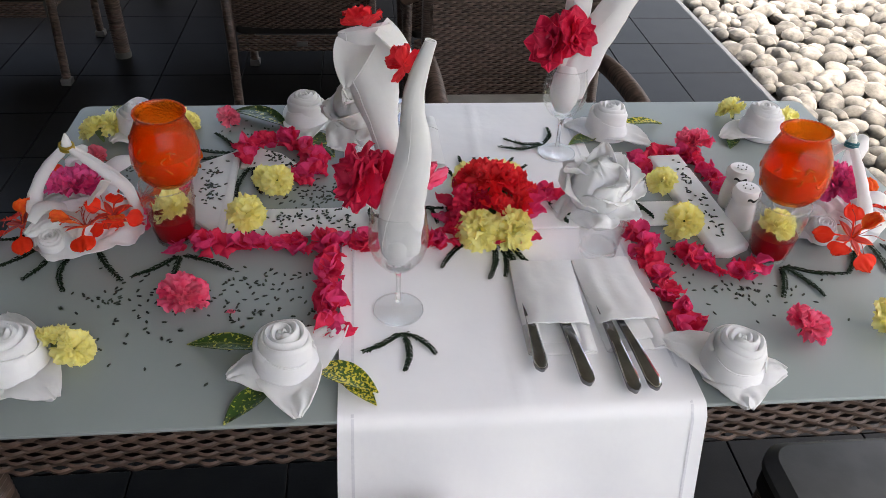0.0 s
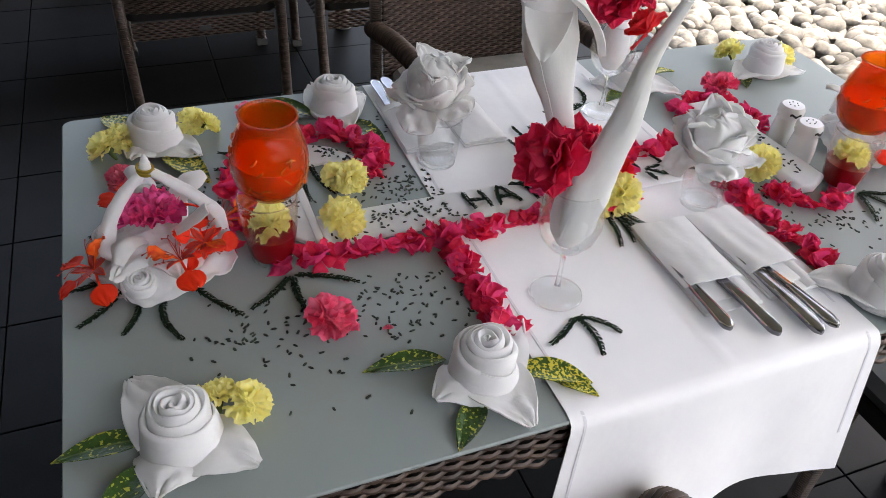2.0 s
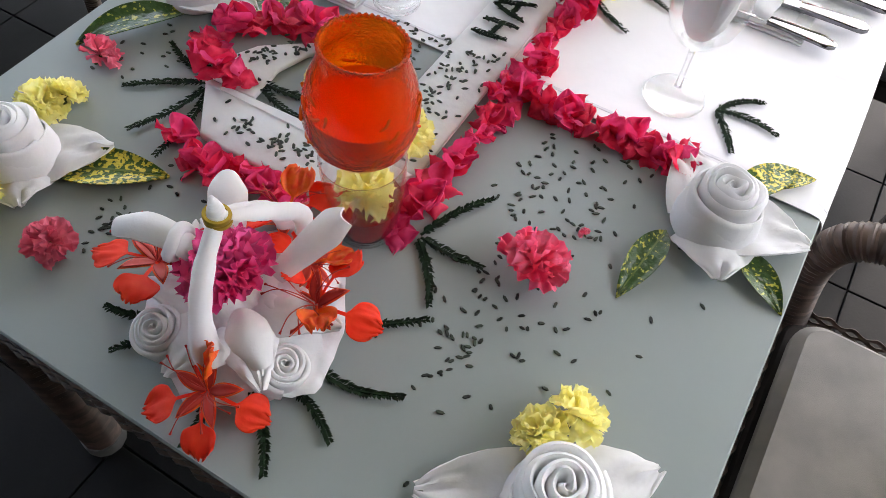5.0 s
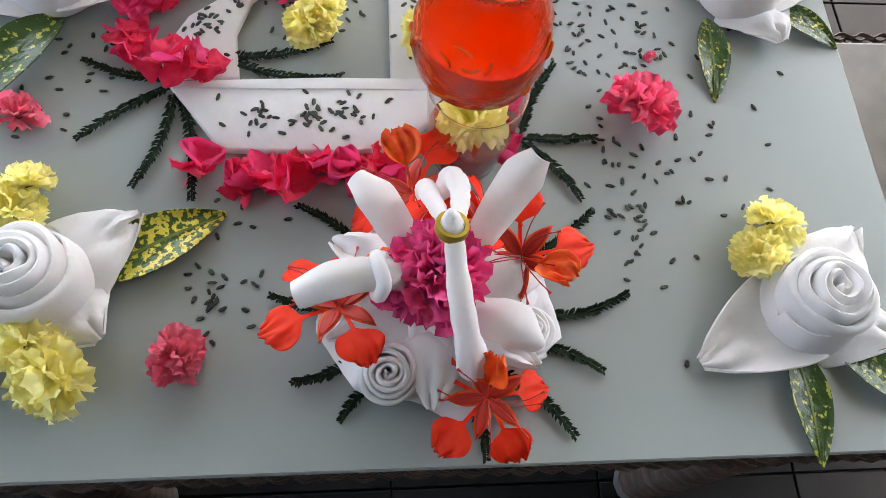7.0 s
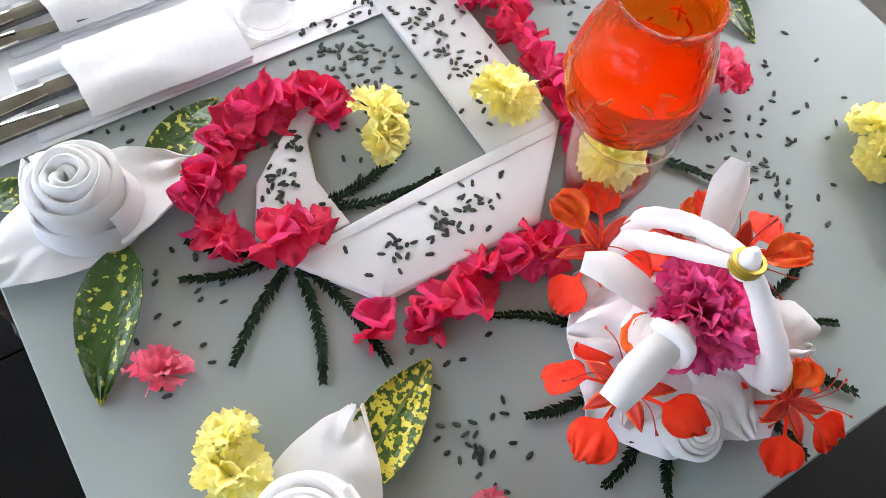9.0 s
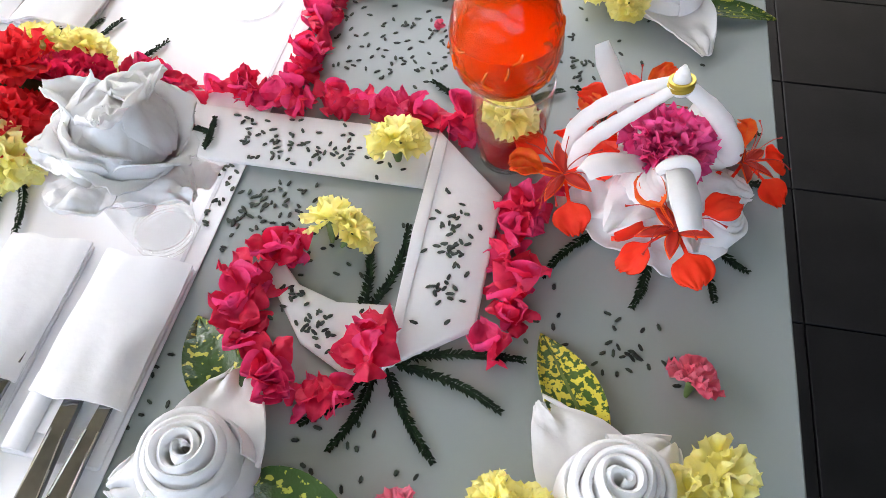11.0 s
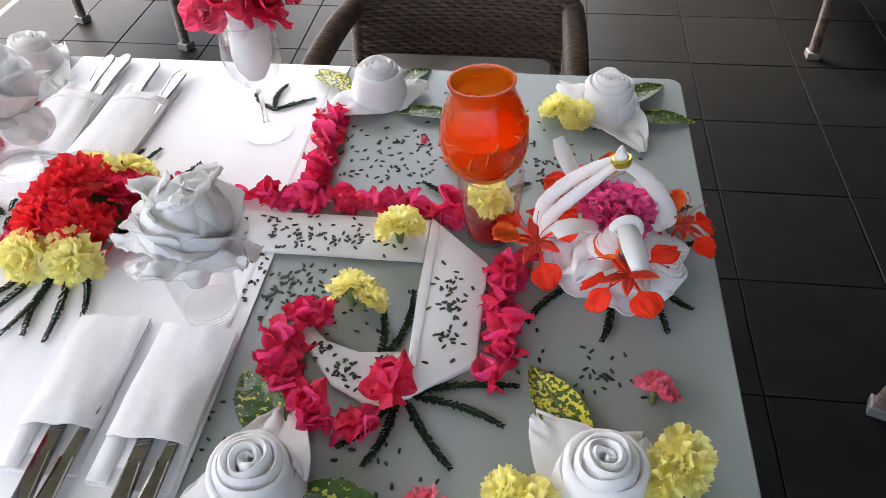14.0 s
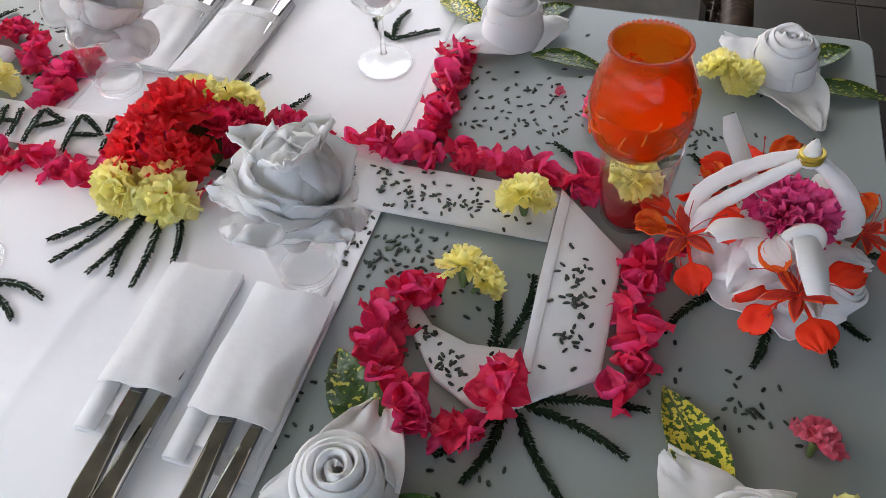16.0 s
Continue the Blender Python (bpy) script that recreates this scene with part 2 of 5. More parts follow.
def lathe(profile, seg=40, closed=False):
    """Turns (radius, height) pairs round z; the ends are closed where the radius is 0."""
    verts, faces, rows = [], [], []
    for r, z in profile:
        if r < 1e-6:
            rows.append([len(verts)])
            verts.append((0, 0, z))
        else:
            rows.append(list(range(len(verts), len(verts) + seg)))
            verts += [(r * math.cos(2 * math.pi * k / seg), r * math.sin(2 * math.pi * k / seg), z) for k in range(seg)]
    pairs = list(zip(rows, rows[1:])) + ([(rows[-1], rows[0])] if closed else [])
    for a, b in pairs:
        for k in range(seg):
            j = (k + 1) % seg
            if len(a) == 1 and len(b) == 1:
                continue
            if len(a) == 1:
                faces.append((a[0], b[j], b[k]))
            elif len(b) == 1:
                faces.append((a[k], a[j], b[0]))
            else:
                faces.append((a[k], a[j], b[j], b[k]))
    return Geo().add(verts, faces)


def block(x0, y0, z0, x1, y1, z1, bevel=0.0):
    """A box with chamfered upper and lower edges."""
    b = min(bevel, (x1 - x0) / 3, (y1 - y0) / 3, (z1 - z0) / 3)
    if not b:
        v = [(x, y, z) for z in (z0, z1) for x, y in ((x0, y0), (x1, y0), (x1, y1), (x0, y1))]
        return Geo().add(v, [(3, 2, 1, 0), (4, 5, 6, 7)] + [(k, (k + 1) % 4, 4 + (k + 1) % 4, 4 + k) for k in range(4)])
    ring = lambda d, z: [(x0 + d, y0 + d, z), (x1 - d, y0 + d, z), (x1 - d, y1 - d, z), (x0 + d, y1 - d, z)]
    v = ring(b, z0) + ring(0, z0 + b) + ring(0, z1 - b) + ring(b, z1)
    f = [(3, 2, 1, 0), (12, 13, 14, 15)]
    for r in range(3):
        f += [(r * 4 + k, r * 4 + (k + 1) % 4, r * 4 + 4 + (k + 1) % 4, r * 4 + 4 + k) for k in range(4)]
    return Geo().add(v, f)


def rounded_slab(x0, y0, x1, y1, z0, z1, r, bevel=0.002, n=6):
    def ring(d, z):
        out = []
        for cx, cy, a0 in ((x1 - r, y1 - r, 0), (x0 + r, y1 - r, 90), (x0 + r, y0 + r, 180), (x1 - r, y0 + r, 270)):
            out += [(cx + (r - d) * math.cos(radians(a0 + 90 * k / n)), cy + (r - d) * math.sin(radians(a0 + 90 * k / n)), z) for k in range(n + 1)]
        return out
    rings = [ring(bevel, z0), ring(0, z0 + bevel), ring(0, z1 - bevel), ring(bevel, z1)]
    m = len(rings[0])
    f = [tuple(reversed(range(m))), tuple(range(3 * m, 4 * m))]
    for q in range(3):
        f += [(q * m + k, q * m + (k + 1) % m, (q + 1) * m + (k + 1) % m, (q + 1) * m + k) for k in range(m)]
    return Geo().add([p for q in rings for p in q], f)


def weave(fn, width, height, pitch_x, pitch_z, depth=0.004):
    """Woven strands over upright stakes on the surface fn(x, z) -> (place, normal)."""
    cols, rows = max(2, round(width / pitch_x)), max(2, round(height / pitch_z))
    g = Geo()
    for r in range(rows):
        zc = (r + 0.5) * height / rows
        hw = height / rows * 0.47
        verts, faces = [], []
        steps = cols * 3
        for s in range(steps + 1):
            x = width * s / steps
            a = math.cos(math.pi * s / 3 + math.pi * r) * depth
            for dz, dn in ((-hw, -0.2 * depth), (-hw * 0.5, 0.55 * depth), (hw * 0.5, 0.55 * depth), (hw, -0.2 * depth)):
                p, nrm = fn(x, zc + dz)
                verts.append(Vector(p) + Vector(nrm) * (a + dn))
        for s in range(steps):
            for k in range(3):
                faces.append((s * 4 + k, (s + 1) * 4 + k, (s + 1) * 4 + k + 1, s * 4 + k + 1))
        g.add(verts, faces)
    return g


def wrapped(points, radius, pitch=0.007, seg=8):
    """A pole wrapped with a strand: a tube with a ridge at every turn."""
    pts = [Vector(p) for p in points]
    out, rad = [], []
    for a, b in zip(pts, pts[1:]):
        n = max(2, int((b - a).length / pitch)) * 2
        for k in range(n):
            out.append(a.lerp(b, k / n))
            rad.append(radius * (1.0 if k % 2 else 0.90))
    out.append(pts[-1])
    rad.append(radius)
    return tube(out, rad, seg)


def bend(points, n=24):
    """A smooth line through a few points (Catmull-Rom)."""
    p = [Vector(q) for q in points]
    p = [p[0] * 2 - p[1]] + p + [p[-1] * 2 - p[-2]]
    out = []
    segs = len(p) - 3
    for i in range(segs):
        a, b, c, d = p[i:i + 4]
        for k in range(n // segs):
            t = k / (n // segs)
            out.append(0.5 * ((2 * b) + (c - a) * t + (2 * a - 5 * b + 4 * c - d) * t * t + (3 * b - a - 3 * c + d) * t ** 3))
    return out + [p[-2]]


rnd = random.Random(7)
TOP = 0.750


def on(x, y, turn=0.0, z=TOP):
    return pose(x, y, z, 0, 0, turn)


# ---- the terrace ----
XJ = [1.115 - 0.38 * k for k in range(17)][::-1] + [1.36, 1.74]
YJ = [-0.74 + 0.38 * k for k in range(-9, 17)]
floor = solo("floor", block(XJ[0], YJ[0], -0.12, 1.74, YJ[-1], -0.012), GROUT, "dark grout bed under slate-grey terrace tiles", "floor", kind="structure")
solo("trim", block(1.742, YJ[0], -0.30, 1.775, YJ[-1], -0.002, 0.004), KERB, "narrow grey stone edge beside the pebble bed", "kerb", kind="structure")
ground = solo("ground", block(-400, -400, -0.5, 400, 400, -0.31), LAWN, "green garden ground around the terrace", "ground", kind="structure")
solo("pebble_bed", block(1.776, -3.0, -0.30, 6.4, 9.0, -0.078), GAP_SHADE, "bed under white pebbles, coloured dark as the shade between them", "ground", kind="structure")
# Out of view: edges placed to keep sun off the table and even the daylight.
solo("ceiling", block(-5.3, -2.45, 2.85, 2.75, 3.5, 3.05), CEIL, "unseen terrace ceiling, pale to bounce fill light onto the table", "ceiling", kind="structure")
# Unseen ceiling piece and south wall, added to block sky light from the floor.
solo("ceiling", block(-5.3, -4.2, 2.85, -0.9, -2.452, 3.05), CEIL, "unseen ceiling piece added to shade the terrace end", "ceiling", kind="structure")
solo("light_block_south", block(-5.099, -4.2, -0.1, -0.9, -4.0, 2.849), PLASTER, "unseen dark wall added to keep light off the floor", "wall", kind="structure")
solo("wall_north", block(-5.3, 5.35, -0.1, 1.0, 5.55, 1.75), PLASTER, "low dark plastered wall behind the terrace", "wall", kind="structure")
solo("wall_west", block(-5.3, -4.2, -0.1, -5.1, 5.349, 2.849), PLASTER, "dark plastered wall at the terrace end", "wall", kind="structure")


def pebbles():
    shapes = []
    for s in range(10):
        bm = bmesh.new()
        bmesh.ops.create_icosphere(bm, subdivisions=2, radius=1.0)
        for v in bm.verts:
            k = 1 + 0.22 * noise.noise(v.co * 0.9 + Vector((s * 7.3, 0, 0))) + 0.05 * noise.noise(v.co * 2.6 + Vector((s, 5, 0)))
            v.co = Vector((v.co.x, v.co.y, v.co.z)) * k
        bm.verts.ensure_lookup_table()
        shapes.append((np.array([v.co[:] for v in bm.verts]), np.array([[v.index for v in f.verts] for f in bm.faces])))
        bm.free()
    V, F, k = [], [], 0
    r = random.Random(3)
    for layer in (1,):
        y = -0.6
        while y < 7.6:
            x = 1.83 + r.uniform(0, 0.05)
            while x < 4.6:
                size = r.uniform(0.032, 0.062) * (1.2 if r.random() < 0.2 else 1)
                sv, sf = shapes[r.randrange(10)]
                m = np.array(Euler((r.uniform(-0.35, 0.35), r.uniform(-0.35, 0.35), r.uniform(0, 6.3))).to_matrix())
                dims = np.array((size * r.uniform(1.1, 1.5), size, size * r.uniform(0.6, 0.8)))
                p = (sv * dims) @ m.T + np.array((x + r.uniform(-0.02, 0.02), y + r.uniform(-0.03, 0.03), -0.10 + 0.065 * layer + r.uniform(-0.015, 0.02)))
                V.append(p)
                F.append(sf + k)
                k += len(sv)
                x += size * 2.0
            y += 0.093
    g = Geo()
    g.v, g.f = np.concatenate(V).tolist(), np.concatenate(F).tolist()
    solo("white_pebbles", g, PEBBLE, "bed of smooth white and grey river pebbles", "pebbles", kind="stuff")


pebbles()


# ---- table ----
TX0, TX1, TY0, TY1 = -0.85, 0.91, -0.4875, 0.4875


def dining_table(name, m, label, detailed=True):
    t = thing(name, label, "table", m)
    part("tabletop", rounded_slab(TX0, TY0, TX1, TY1, TOP - 0.007, TOP, 0.022), TABLE_GLASS, t, "frosted grey glass tabletop")
    i = 0.008
    lo, hi = TOP - 0.092, TOP - 0.0075
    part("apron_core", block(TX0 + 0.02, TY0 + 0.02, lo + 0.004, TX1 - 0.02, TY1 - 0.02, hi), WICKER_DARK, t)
    for fn, w in (
        (lambda x, z: ((TX0 + i + x, TY0 + i, lo + z), (0, -1, 0)), TX1 - TX0 - 2 * i),
        (lambda x, z: ((TX1 - i - x, TY1 - i, lo + z), (0, 1, 0)), TX1 - TX0 - 2 * i),
        (lambda x, z: ((TX0 + i, TY1 - i - x, lo + z), (-1, 0, 0)), TY1 - TY0 - 2 * i),
        (lambda x, z: ((TX1 - i, TY0 + i + x, lo + z), (1, 0, 0)), TY1 - TY0 - 2 * i),
    ):
        part("woven_apron", weave(fn, w, hi - lo, 0.026, 0.0105, 0.0045), WICKER_PALE, t, "brown woven wicker apron")
    leg = None
    for x in (TX0 + 0.06, TX1 - 0.06):
        for y in (TY0 + 0.06, TY1 - 0.06):
            geo = wrapped([(0, 0, 0.012), (0, 0, lo)], 0.038, 0.012, 10).mesh("leg", WICKER) if leg is None else leg
            leg = geo
            part("leg", geo, WICKER, t, m=pose(x, y, 0))
            part("foot_cap", lathe([(0, 0), (0.04, 0), (0.04, 0.03), (0, 0.03)], 12), FOOT, t, m=pose(x, y, 0))
    return t


dining_table("dining_table", None, "rectangular wicker dining table with frosted grey glass top")


# ---- wicker armchairs ----
def armchair():
    """Origin on the floor under the seat's middle; the back is on the +y side."""
    c = thing("wicker_armchair", "dark brown woven wicker armchair with grey seat cushion", "chair", group="wicker armchairs on the terrace")
    w, d = 0.29, 0.27

    def back(x, z):
        lean = 0.06 * (z / 0.5)
        u = x / 0.54 * 2 - 1
        return (-0.27 + x, d + lean - 0.03 * u * u + 0.0, 0.40 + z), (0, -1, 0.1)

    def rear(x, z):
        p, n = back(x, z)
        return (p[0], p[1] + 0.018, p[2]), (0, 1, -0.1)
    part("backrest", weave(back, 0.54, 0.50, 0.019, 0.0105, 0.0036).join(weave(rear, 0.54, 0.50, 0.019, 0.0105, 0.0036)), WICKER, c, "woven wicker backrest")
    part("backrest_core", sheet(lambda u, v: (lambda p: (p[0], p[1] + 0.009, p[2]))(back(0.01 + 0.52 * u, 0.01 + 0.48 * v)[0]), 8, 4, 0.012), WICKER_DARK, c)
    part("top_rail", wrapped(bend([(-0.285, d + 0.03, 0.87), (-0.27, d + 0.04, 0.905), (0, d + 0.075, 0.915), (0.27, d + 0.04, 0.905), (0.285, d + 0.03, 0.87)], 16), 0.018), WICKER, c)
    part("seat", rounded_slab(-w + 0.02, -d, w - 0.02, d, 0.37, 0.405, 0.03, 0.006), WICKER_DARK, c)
    part("seat_front", weave(lambda x, z: ((-w + 0.03 + x, -d - 0.005, 0.33 + z), (0, -1, 0)), 2 * w - 0.06, 0.075, 0.019, 0.0105), WICKER, c)
    part("seat_rear", weave(lambda x, z: ((w - 0.03 - x, d + 0.008, 0.30 + z), (0, 1, 0)), 2 * w - 0.06, 0.07, 0.019, 0.0105), WICKER, c)
    part("tag", block(-0.022, d + 0.014, 0.325, 0.022, d + 0.017, 0.345), FOOT, c, "small pale maker's tag")
    part("seat_cushion", rounded_slab(-w + 0.035, -d + 0.01, w - 0.035, d - 0.02, 0.406, 0.455, 0.05, 0.016), CUSHION, c, "grey fabric seat cushion")
    leg_mesh = None
    for sx in (-1, 1):
        part("armrest", wrapped(bend([(sx * w, -d + 0.01, 0.36), (sx * w, -d - 0.015, 0.53), (sx * w, -d + 0.025, 0.61), (sx * w, -0.12, 0.622), (sx * w, 0.10, 0.600), (sx * w, d + 0.045, 0.555)], 30), 0.030, 0.0065, 12), WICKER, c, "wicker-wrapped armrest")
        part("side_panel", weave(lambda x, z, s=sx: ((s * w, -d + 0.02 + x, 0.33 + z), (s, 0, 0)), 2 * d - 0.02, 0.09, 0.019, 0.0105), WICKER, c)
        for sy, top in ((-1, 0.37), (1, 0.88)):
            lean = 0.06 if sy > 0 else 0
            part("leg", wrapped([(sx * w * 0.98, sy * d + lean * 0.7, 0.03), (sx * w, sy * d, 0.36)] + ([(sx * w * 0.97, sy * d + 0.055, top)] if sy > 0 else []), 0.021), WICKER, c)
            part("foot_cap", block(sx * w * 0.98 - 0.023, sy * d + lean * 0.7 - 0.023, 0.0, sx * w * 0.98 + 0.023, sy * d + lean * 0.7 + 0.023, 0.032, 0.004), FOOT, c, "pale grey foot cap")
    return c


chair = armchair()
chair.matrix_basis = pose(0.30, 0.905, 0, 0, 0, 0)
for x, y, turn in ((-0.385, -0.83, 180), (-0.45, 2.15, 180), (0.27, 2.10, 180), (-1.85, 2.52, 180), (-1.80, -0.50, -110), (-1.90, -2.22, 180), (0.98, -2.20, 160), (-2.3, 3.6, 0), (-0.8, 3.7, 0)):
    copy_thing(chair, pose(x, y, 0, 0, 0, turn))


# Stand-in for the cushion of a chair pushed under the table, without arms.
def stool(x, y):
    o = thing("padded_stool", "simple grey seat standing in for a cushioned chair under the table", "stool", pose(x, y, 0))
    part("seat_cushion", rounded_slab(-0.26, -0.24, 0.26, 0.24, 0.405, 0.462, 0.06, 0.020), SHADED_PAD, o, "smooth grey pad with the table's shade in its colour")
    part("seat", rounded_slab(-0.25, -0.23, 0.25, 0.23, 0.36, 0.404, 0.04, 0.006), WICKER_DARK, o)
    for sx in (-1, 1):
        for sy in (-1, 1):
            part("leg", wrapped([(sx * 0.22, sy * 0.20, 0.0), (sx * 0.22, sy * 0.20, 0.359)], 0.021), WICKER, o)


stool(0.79, -0.57)
dining_table("dining_table", pose(-0.6, 2.95, 0), "second wicker dining table with frosted grey glass top")


# ---- cloth on the table ----
def runner():
    x0, x1, drop = -0.238, 0.300, 0.30
    half = 0.4895
    total = 2 * half + 2 * drop

    def fn(u, v):
        s = u * total - total / 2
        x = x0 + (x1 - x0) * v
        side = 1 if s > 0 else -1
        over = abs(s) - half
        if over <= -0.012:
            z = TOP + 0.0028 + 0.0012 * noise.noise(Vector((x * 5, s * 4, 2)))
            crease = math.exp(-((x - 0.045 - 0.03 * s) / 0.006) ** 2) + 0.7 * math.exp(-((x + 0.205) / 0.004) ** 2) + 0.7 * math.exp(-((x - 0.268) / 0.004) ** 2)
            return (x, s, z + 0.0022 * crease)
        if over < 0.012:
            a = (over + 0.012) / 0.024 * math.pi / 2
            return (x, side * (half - 0.012 + 0.0155 * math.sin(a)), TOP + 0.0028 - 0.0155 * (1 - math.cos(a)))
        d = over - 0.012 + 0.0155
        k = d / drop
        wave = 0.012 * k * math.sin(v * 9 + 1.5 * side) + 0.0025 * k * math.sin(v * 23 + 2)
        return (x + 0.035 * k * (v - 0.35) + 0.01 * k * math.sin(v * 9), side * (half + 0.004 + 0.02 * k + wave), TOP + 0.003 - d + 0.008 * k * math.sin(v * 11))
    r = thing("table_runner", "white cotton table runner hanging over the table edge", "runner")
    part("cloth", sheet(fn, 150, 56, 0.0012), RUNNER, r)
    for v0 in (0.035, 0.955):
        part("hem", sheet(lambda u, v, v0=v0: (lambda p: (p[0], p[1], p[2] + 0.0011) if abs(u - 0.5) < 0.3 else (p[0], p[1] + 0.0012 * (1 if u > 0.5 else -1), p[2]))(fn(0.06 + 0.88 * u, v0 + 0.008 * v)), 150, 1, 0.0006), HEM, r, "stitched hem")


runner()


def prism(poly, z0, z1, b=0.003):
    """A folded cloth band: a flat polygon with rounded edges."""
    n = len(poly)
    c = Vector((sum(p[0] for p in poly) / n, sum(p[1] for p in poly) / n, 0))

    def ring(d, z):
        out = []
        for i in range(n):
            p, a, q = Vector((*poly[i - 1], 0)), Vector((*poly[i], 0)), Vector((*poly[(i + 1) % n], 0))
            e1, e2 = (a - p).normalized(), (q - a).normalized()
            n1, n2 = Vector((-e1.y, e1.x, 0)), Vector((-e2.y, e2.x, 0))
            k = n1 + n2
            k = k / max(0.4, k.length_squared) * 2
            out.append((a.x + k.x * d, a.y + k.y * d, z))
        return out
    area = sum(poly[i - 1][0] * poly[i][1] - poly[i][0] * poly[i - 1][1] for i in range(n))
    if area < 0:
        return prism(poly[::-1], z0, z1, b)
    rings = [ring(b * 0.6, z0), ring(0, z0 + b * 0.5), ring(0, z1 - b), ring(b * 0.35, z1 - b * 0.3), ring(b, z1)]
    f = [tuple(reversed(range(n))), tuple(range(4 * n, 5 * n))]
    for r in range(4):
        f += [(r * n + i, r * n + (i + 1) % n, (r + 1) * n + (i + 1) % n, (r + 1) * n + i) for i in range(n)]
    return Geo().add([p for r in rings for p in r], f)


band = thing("folded_napkin_band", "white napkin folded into a long hooked band", "napkin")
part("long_band", prism([(-0.4515, -0.054), (0.43, -0.046), (0.43, 0.034), (-0.4515, 0.034)], 0.7540, 0.7590), CLOTH, band)
part("cross_band", prism([(-0.4520, -0.058), (-0.541, 0.031), (-0.539, 0.203), (-0.458, 0.263), (-0.4525, 0.10), (-0.4522, 0.035)], 0.7505, 0.7600), CLOTH, band)
part("fold_edge", prism([(-0.4528, -0.050), (-0.466, -0.040), (-0.468, 0.255), (-0.460, 0.260), (-0.4528, 0.10)], 0.7602, 0.7618, 0.0008), CLOTH, band)
part("tail", prism([(-0.452, 0.262), (-0.425, 0.275), (-0.371, 0.248), (-0.302, 0.162), (-0.318, 0.150), (-0.350, 0.182), (-0.395, 0.196), (-0.4515, 0.190)], 0.7505, 0.7570), CLOTH, band)
band = thing("folded_napkin_band", "white napkin folded into a short raised band", "napkin")
part("short_band", prism([(0.418, 0.192), (0.489, 0.196), (0.512, -0.128), (0.470, -0.150), (0.437, -0.148)], 0.7505, 0.7725, 0.006), CLOTH, band)


def profile_point(kind, u):
    if kind == "fan":
        return 0.10 + 0.90 * u ** 0.75
    if kind == "spoon":
        return 0.065 if u < 0.46 else 0.065 + 0.935 * math.sqrt(max(0.0, 1 - ((u - 0.74) / 0.28) ** 2)) ** 0.8
    if kind == "pointed":
        return max(0.10, math.sin(math.pi * min(1.0, u * 0.47 + 0.5)) ** 0.9)
    if kind == "ovate":
        return max(0.03, 1.12 * math.sin(math.pi * u ** 0.72) ** 0.75)
    if kind == "leaf":
        return max(0.015, math.sin(math.pi * u ** 0.85) ** 0.85)
    if kind == "broad":
        return max(0.06, (0.40 + 0.60 * math.sin(math.pi * min(1, u * 0.72))) * math.sqrt(max(0.0, 1 - max(0, (u - 0.58) / 0.425) ** 2)))
    return 1.0


def curl(L, W, a0, a1, kind, cup=0.0, ruffle=0.0, waves=5, nu=8, nv=6, thick=0.0, ph=0.0, jag=0.0, crumple=0.0, edge=2):
    """A petal, leaf or cloth flap along +x: it starts at the elevation a0 and bends to a1 (degrees)."""
    xs, zs, angs = [0.0], [0.0], []
    for i in range(nu + 1):
        a = radians(a0 + (a1 - a0) * i / nu)
        angs.append(a)
        if i < nu:
            xs.append(xs[-1] + L / nu * math.cos(a))
            zs.append(zs[-1] + L / nu * math.sin(a))

    def fn(u, v):
        i = round(u * nu)
        w = (2 * v - 1)
        p = profile_point(kind, u)
        off = cup * W * w * w * p + ruffle * L * u ** edge * math.sin(waves * math.pi * w + ph)
        if crumple:
            off += crumple * u * (noise.noise(Vector((u * 3.1 + ph * 5, w * 2.3, ph))) + 0.5 * noise.noise(Vector((u * 7 + ph, w * 6, 3.7))))
        ext = -0.22 * L * u * u * w * w * (kind == "fan") + jag * L * u ** 3 * math.sin(waves * 2.3 * math.pi * w + ph * 3)
        a = angs[i]
        return (xs[i] + ext * math.cos(a) - off * math.sin(a), w * W * 0.5 * p, zs[i] + ext * math.sin(a) + off * math.cos(a))
    return sheet(fn, nu, nv, thick)


# ---- napkin roses ----
def rose_mesh():
    g = Geo()
    turns, n = 4.6, 150
    t = 0.0040
    sec = [(-t, 0.006), (-t, 0.9), (-0.7 * t, 0.965), (0, 1.0), (0.7 * t, 0.965), (t, 0.9), (t, 0.006)]
    verts, faces = [], []
    for i in range(n + 1):
        u = i / n
        a = u * turns * 2 * math.pi
        r = 0.0025 + 0.0385 * u ** 0.93 + 0.0016 * math.sin(a * 1.37 + 1) * u
        h = 0.072 + 0.006 * math.sin(u * 3.0) - 0.018 * u * u + 0.0022 * math.sin(a * 1.7) + 0.0015 * math.sin(a * 3)
        for d, z in sec:
            flare = 0.004 * u * math.sin(math.pi * z)
            rr = r + d + flare + 0.0012 * math.sin(a * 2.3 + z * 3)
            verts.append((rr * math.cos(a), rr * math.sin(a), h * z))
    k = len(sec)
    for i in range(n):
        faces += [(i * k + j, (i + 1) * k + j, (i + 1) * k + j + 1, i * k + j + 1) for j in range(k - 1)]
    return g.add(verts, faces)


def rose_wrap():
    """The outer slanting turn of cloth round the roll."""
    def fn(u, v):
        a = u * 2 * math.pi * 1.05
        z = 0.001 + v * (0.030 + 0.018 * math.sin(a * 0.5 + 0.4))
        r = 0.050 - 0.005 * v + 0.003 * math.sin(a * 3) * v - 0.004 * v * v
        return (r * math.cos(a), r * math.sin(a), z)
    return sheet(fn, 48, 5, 0.002)


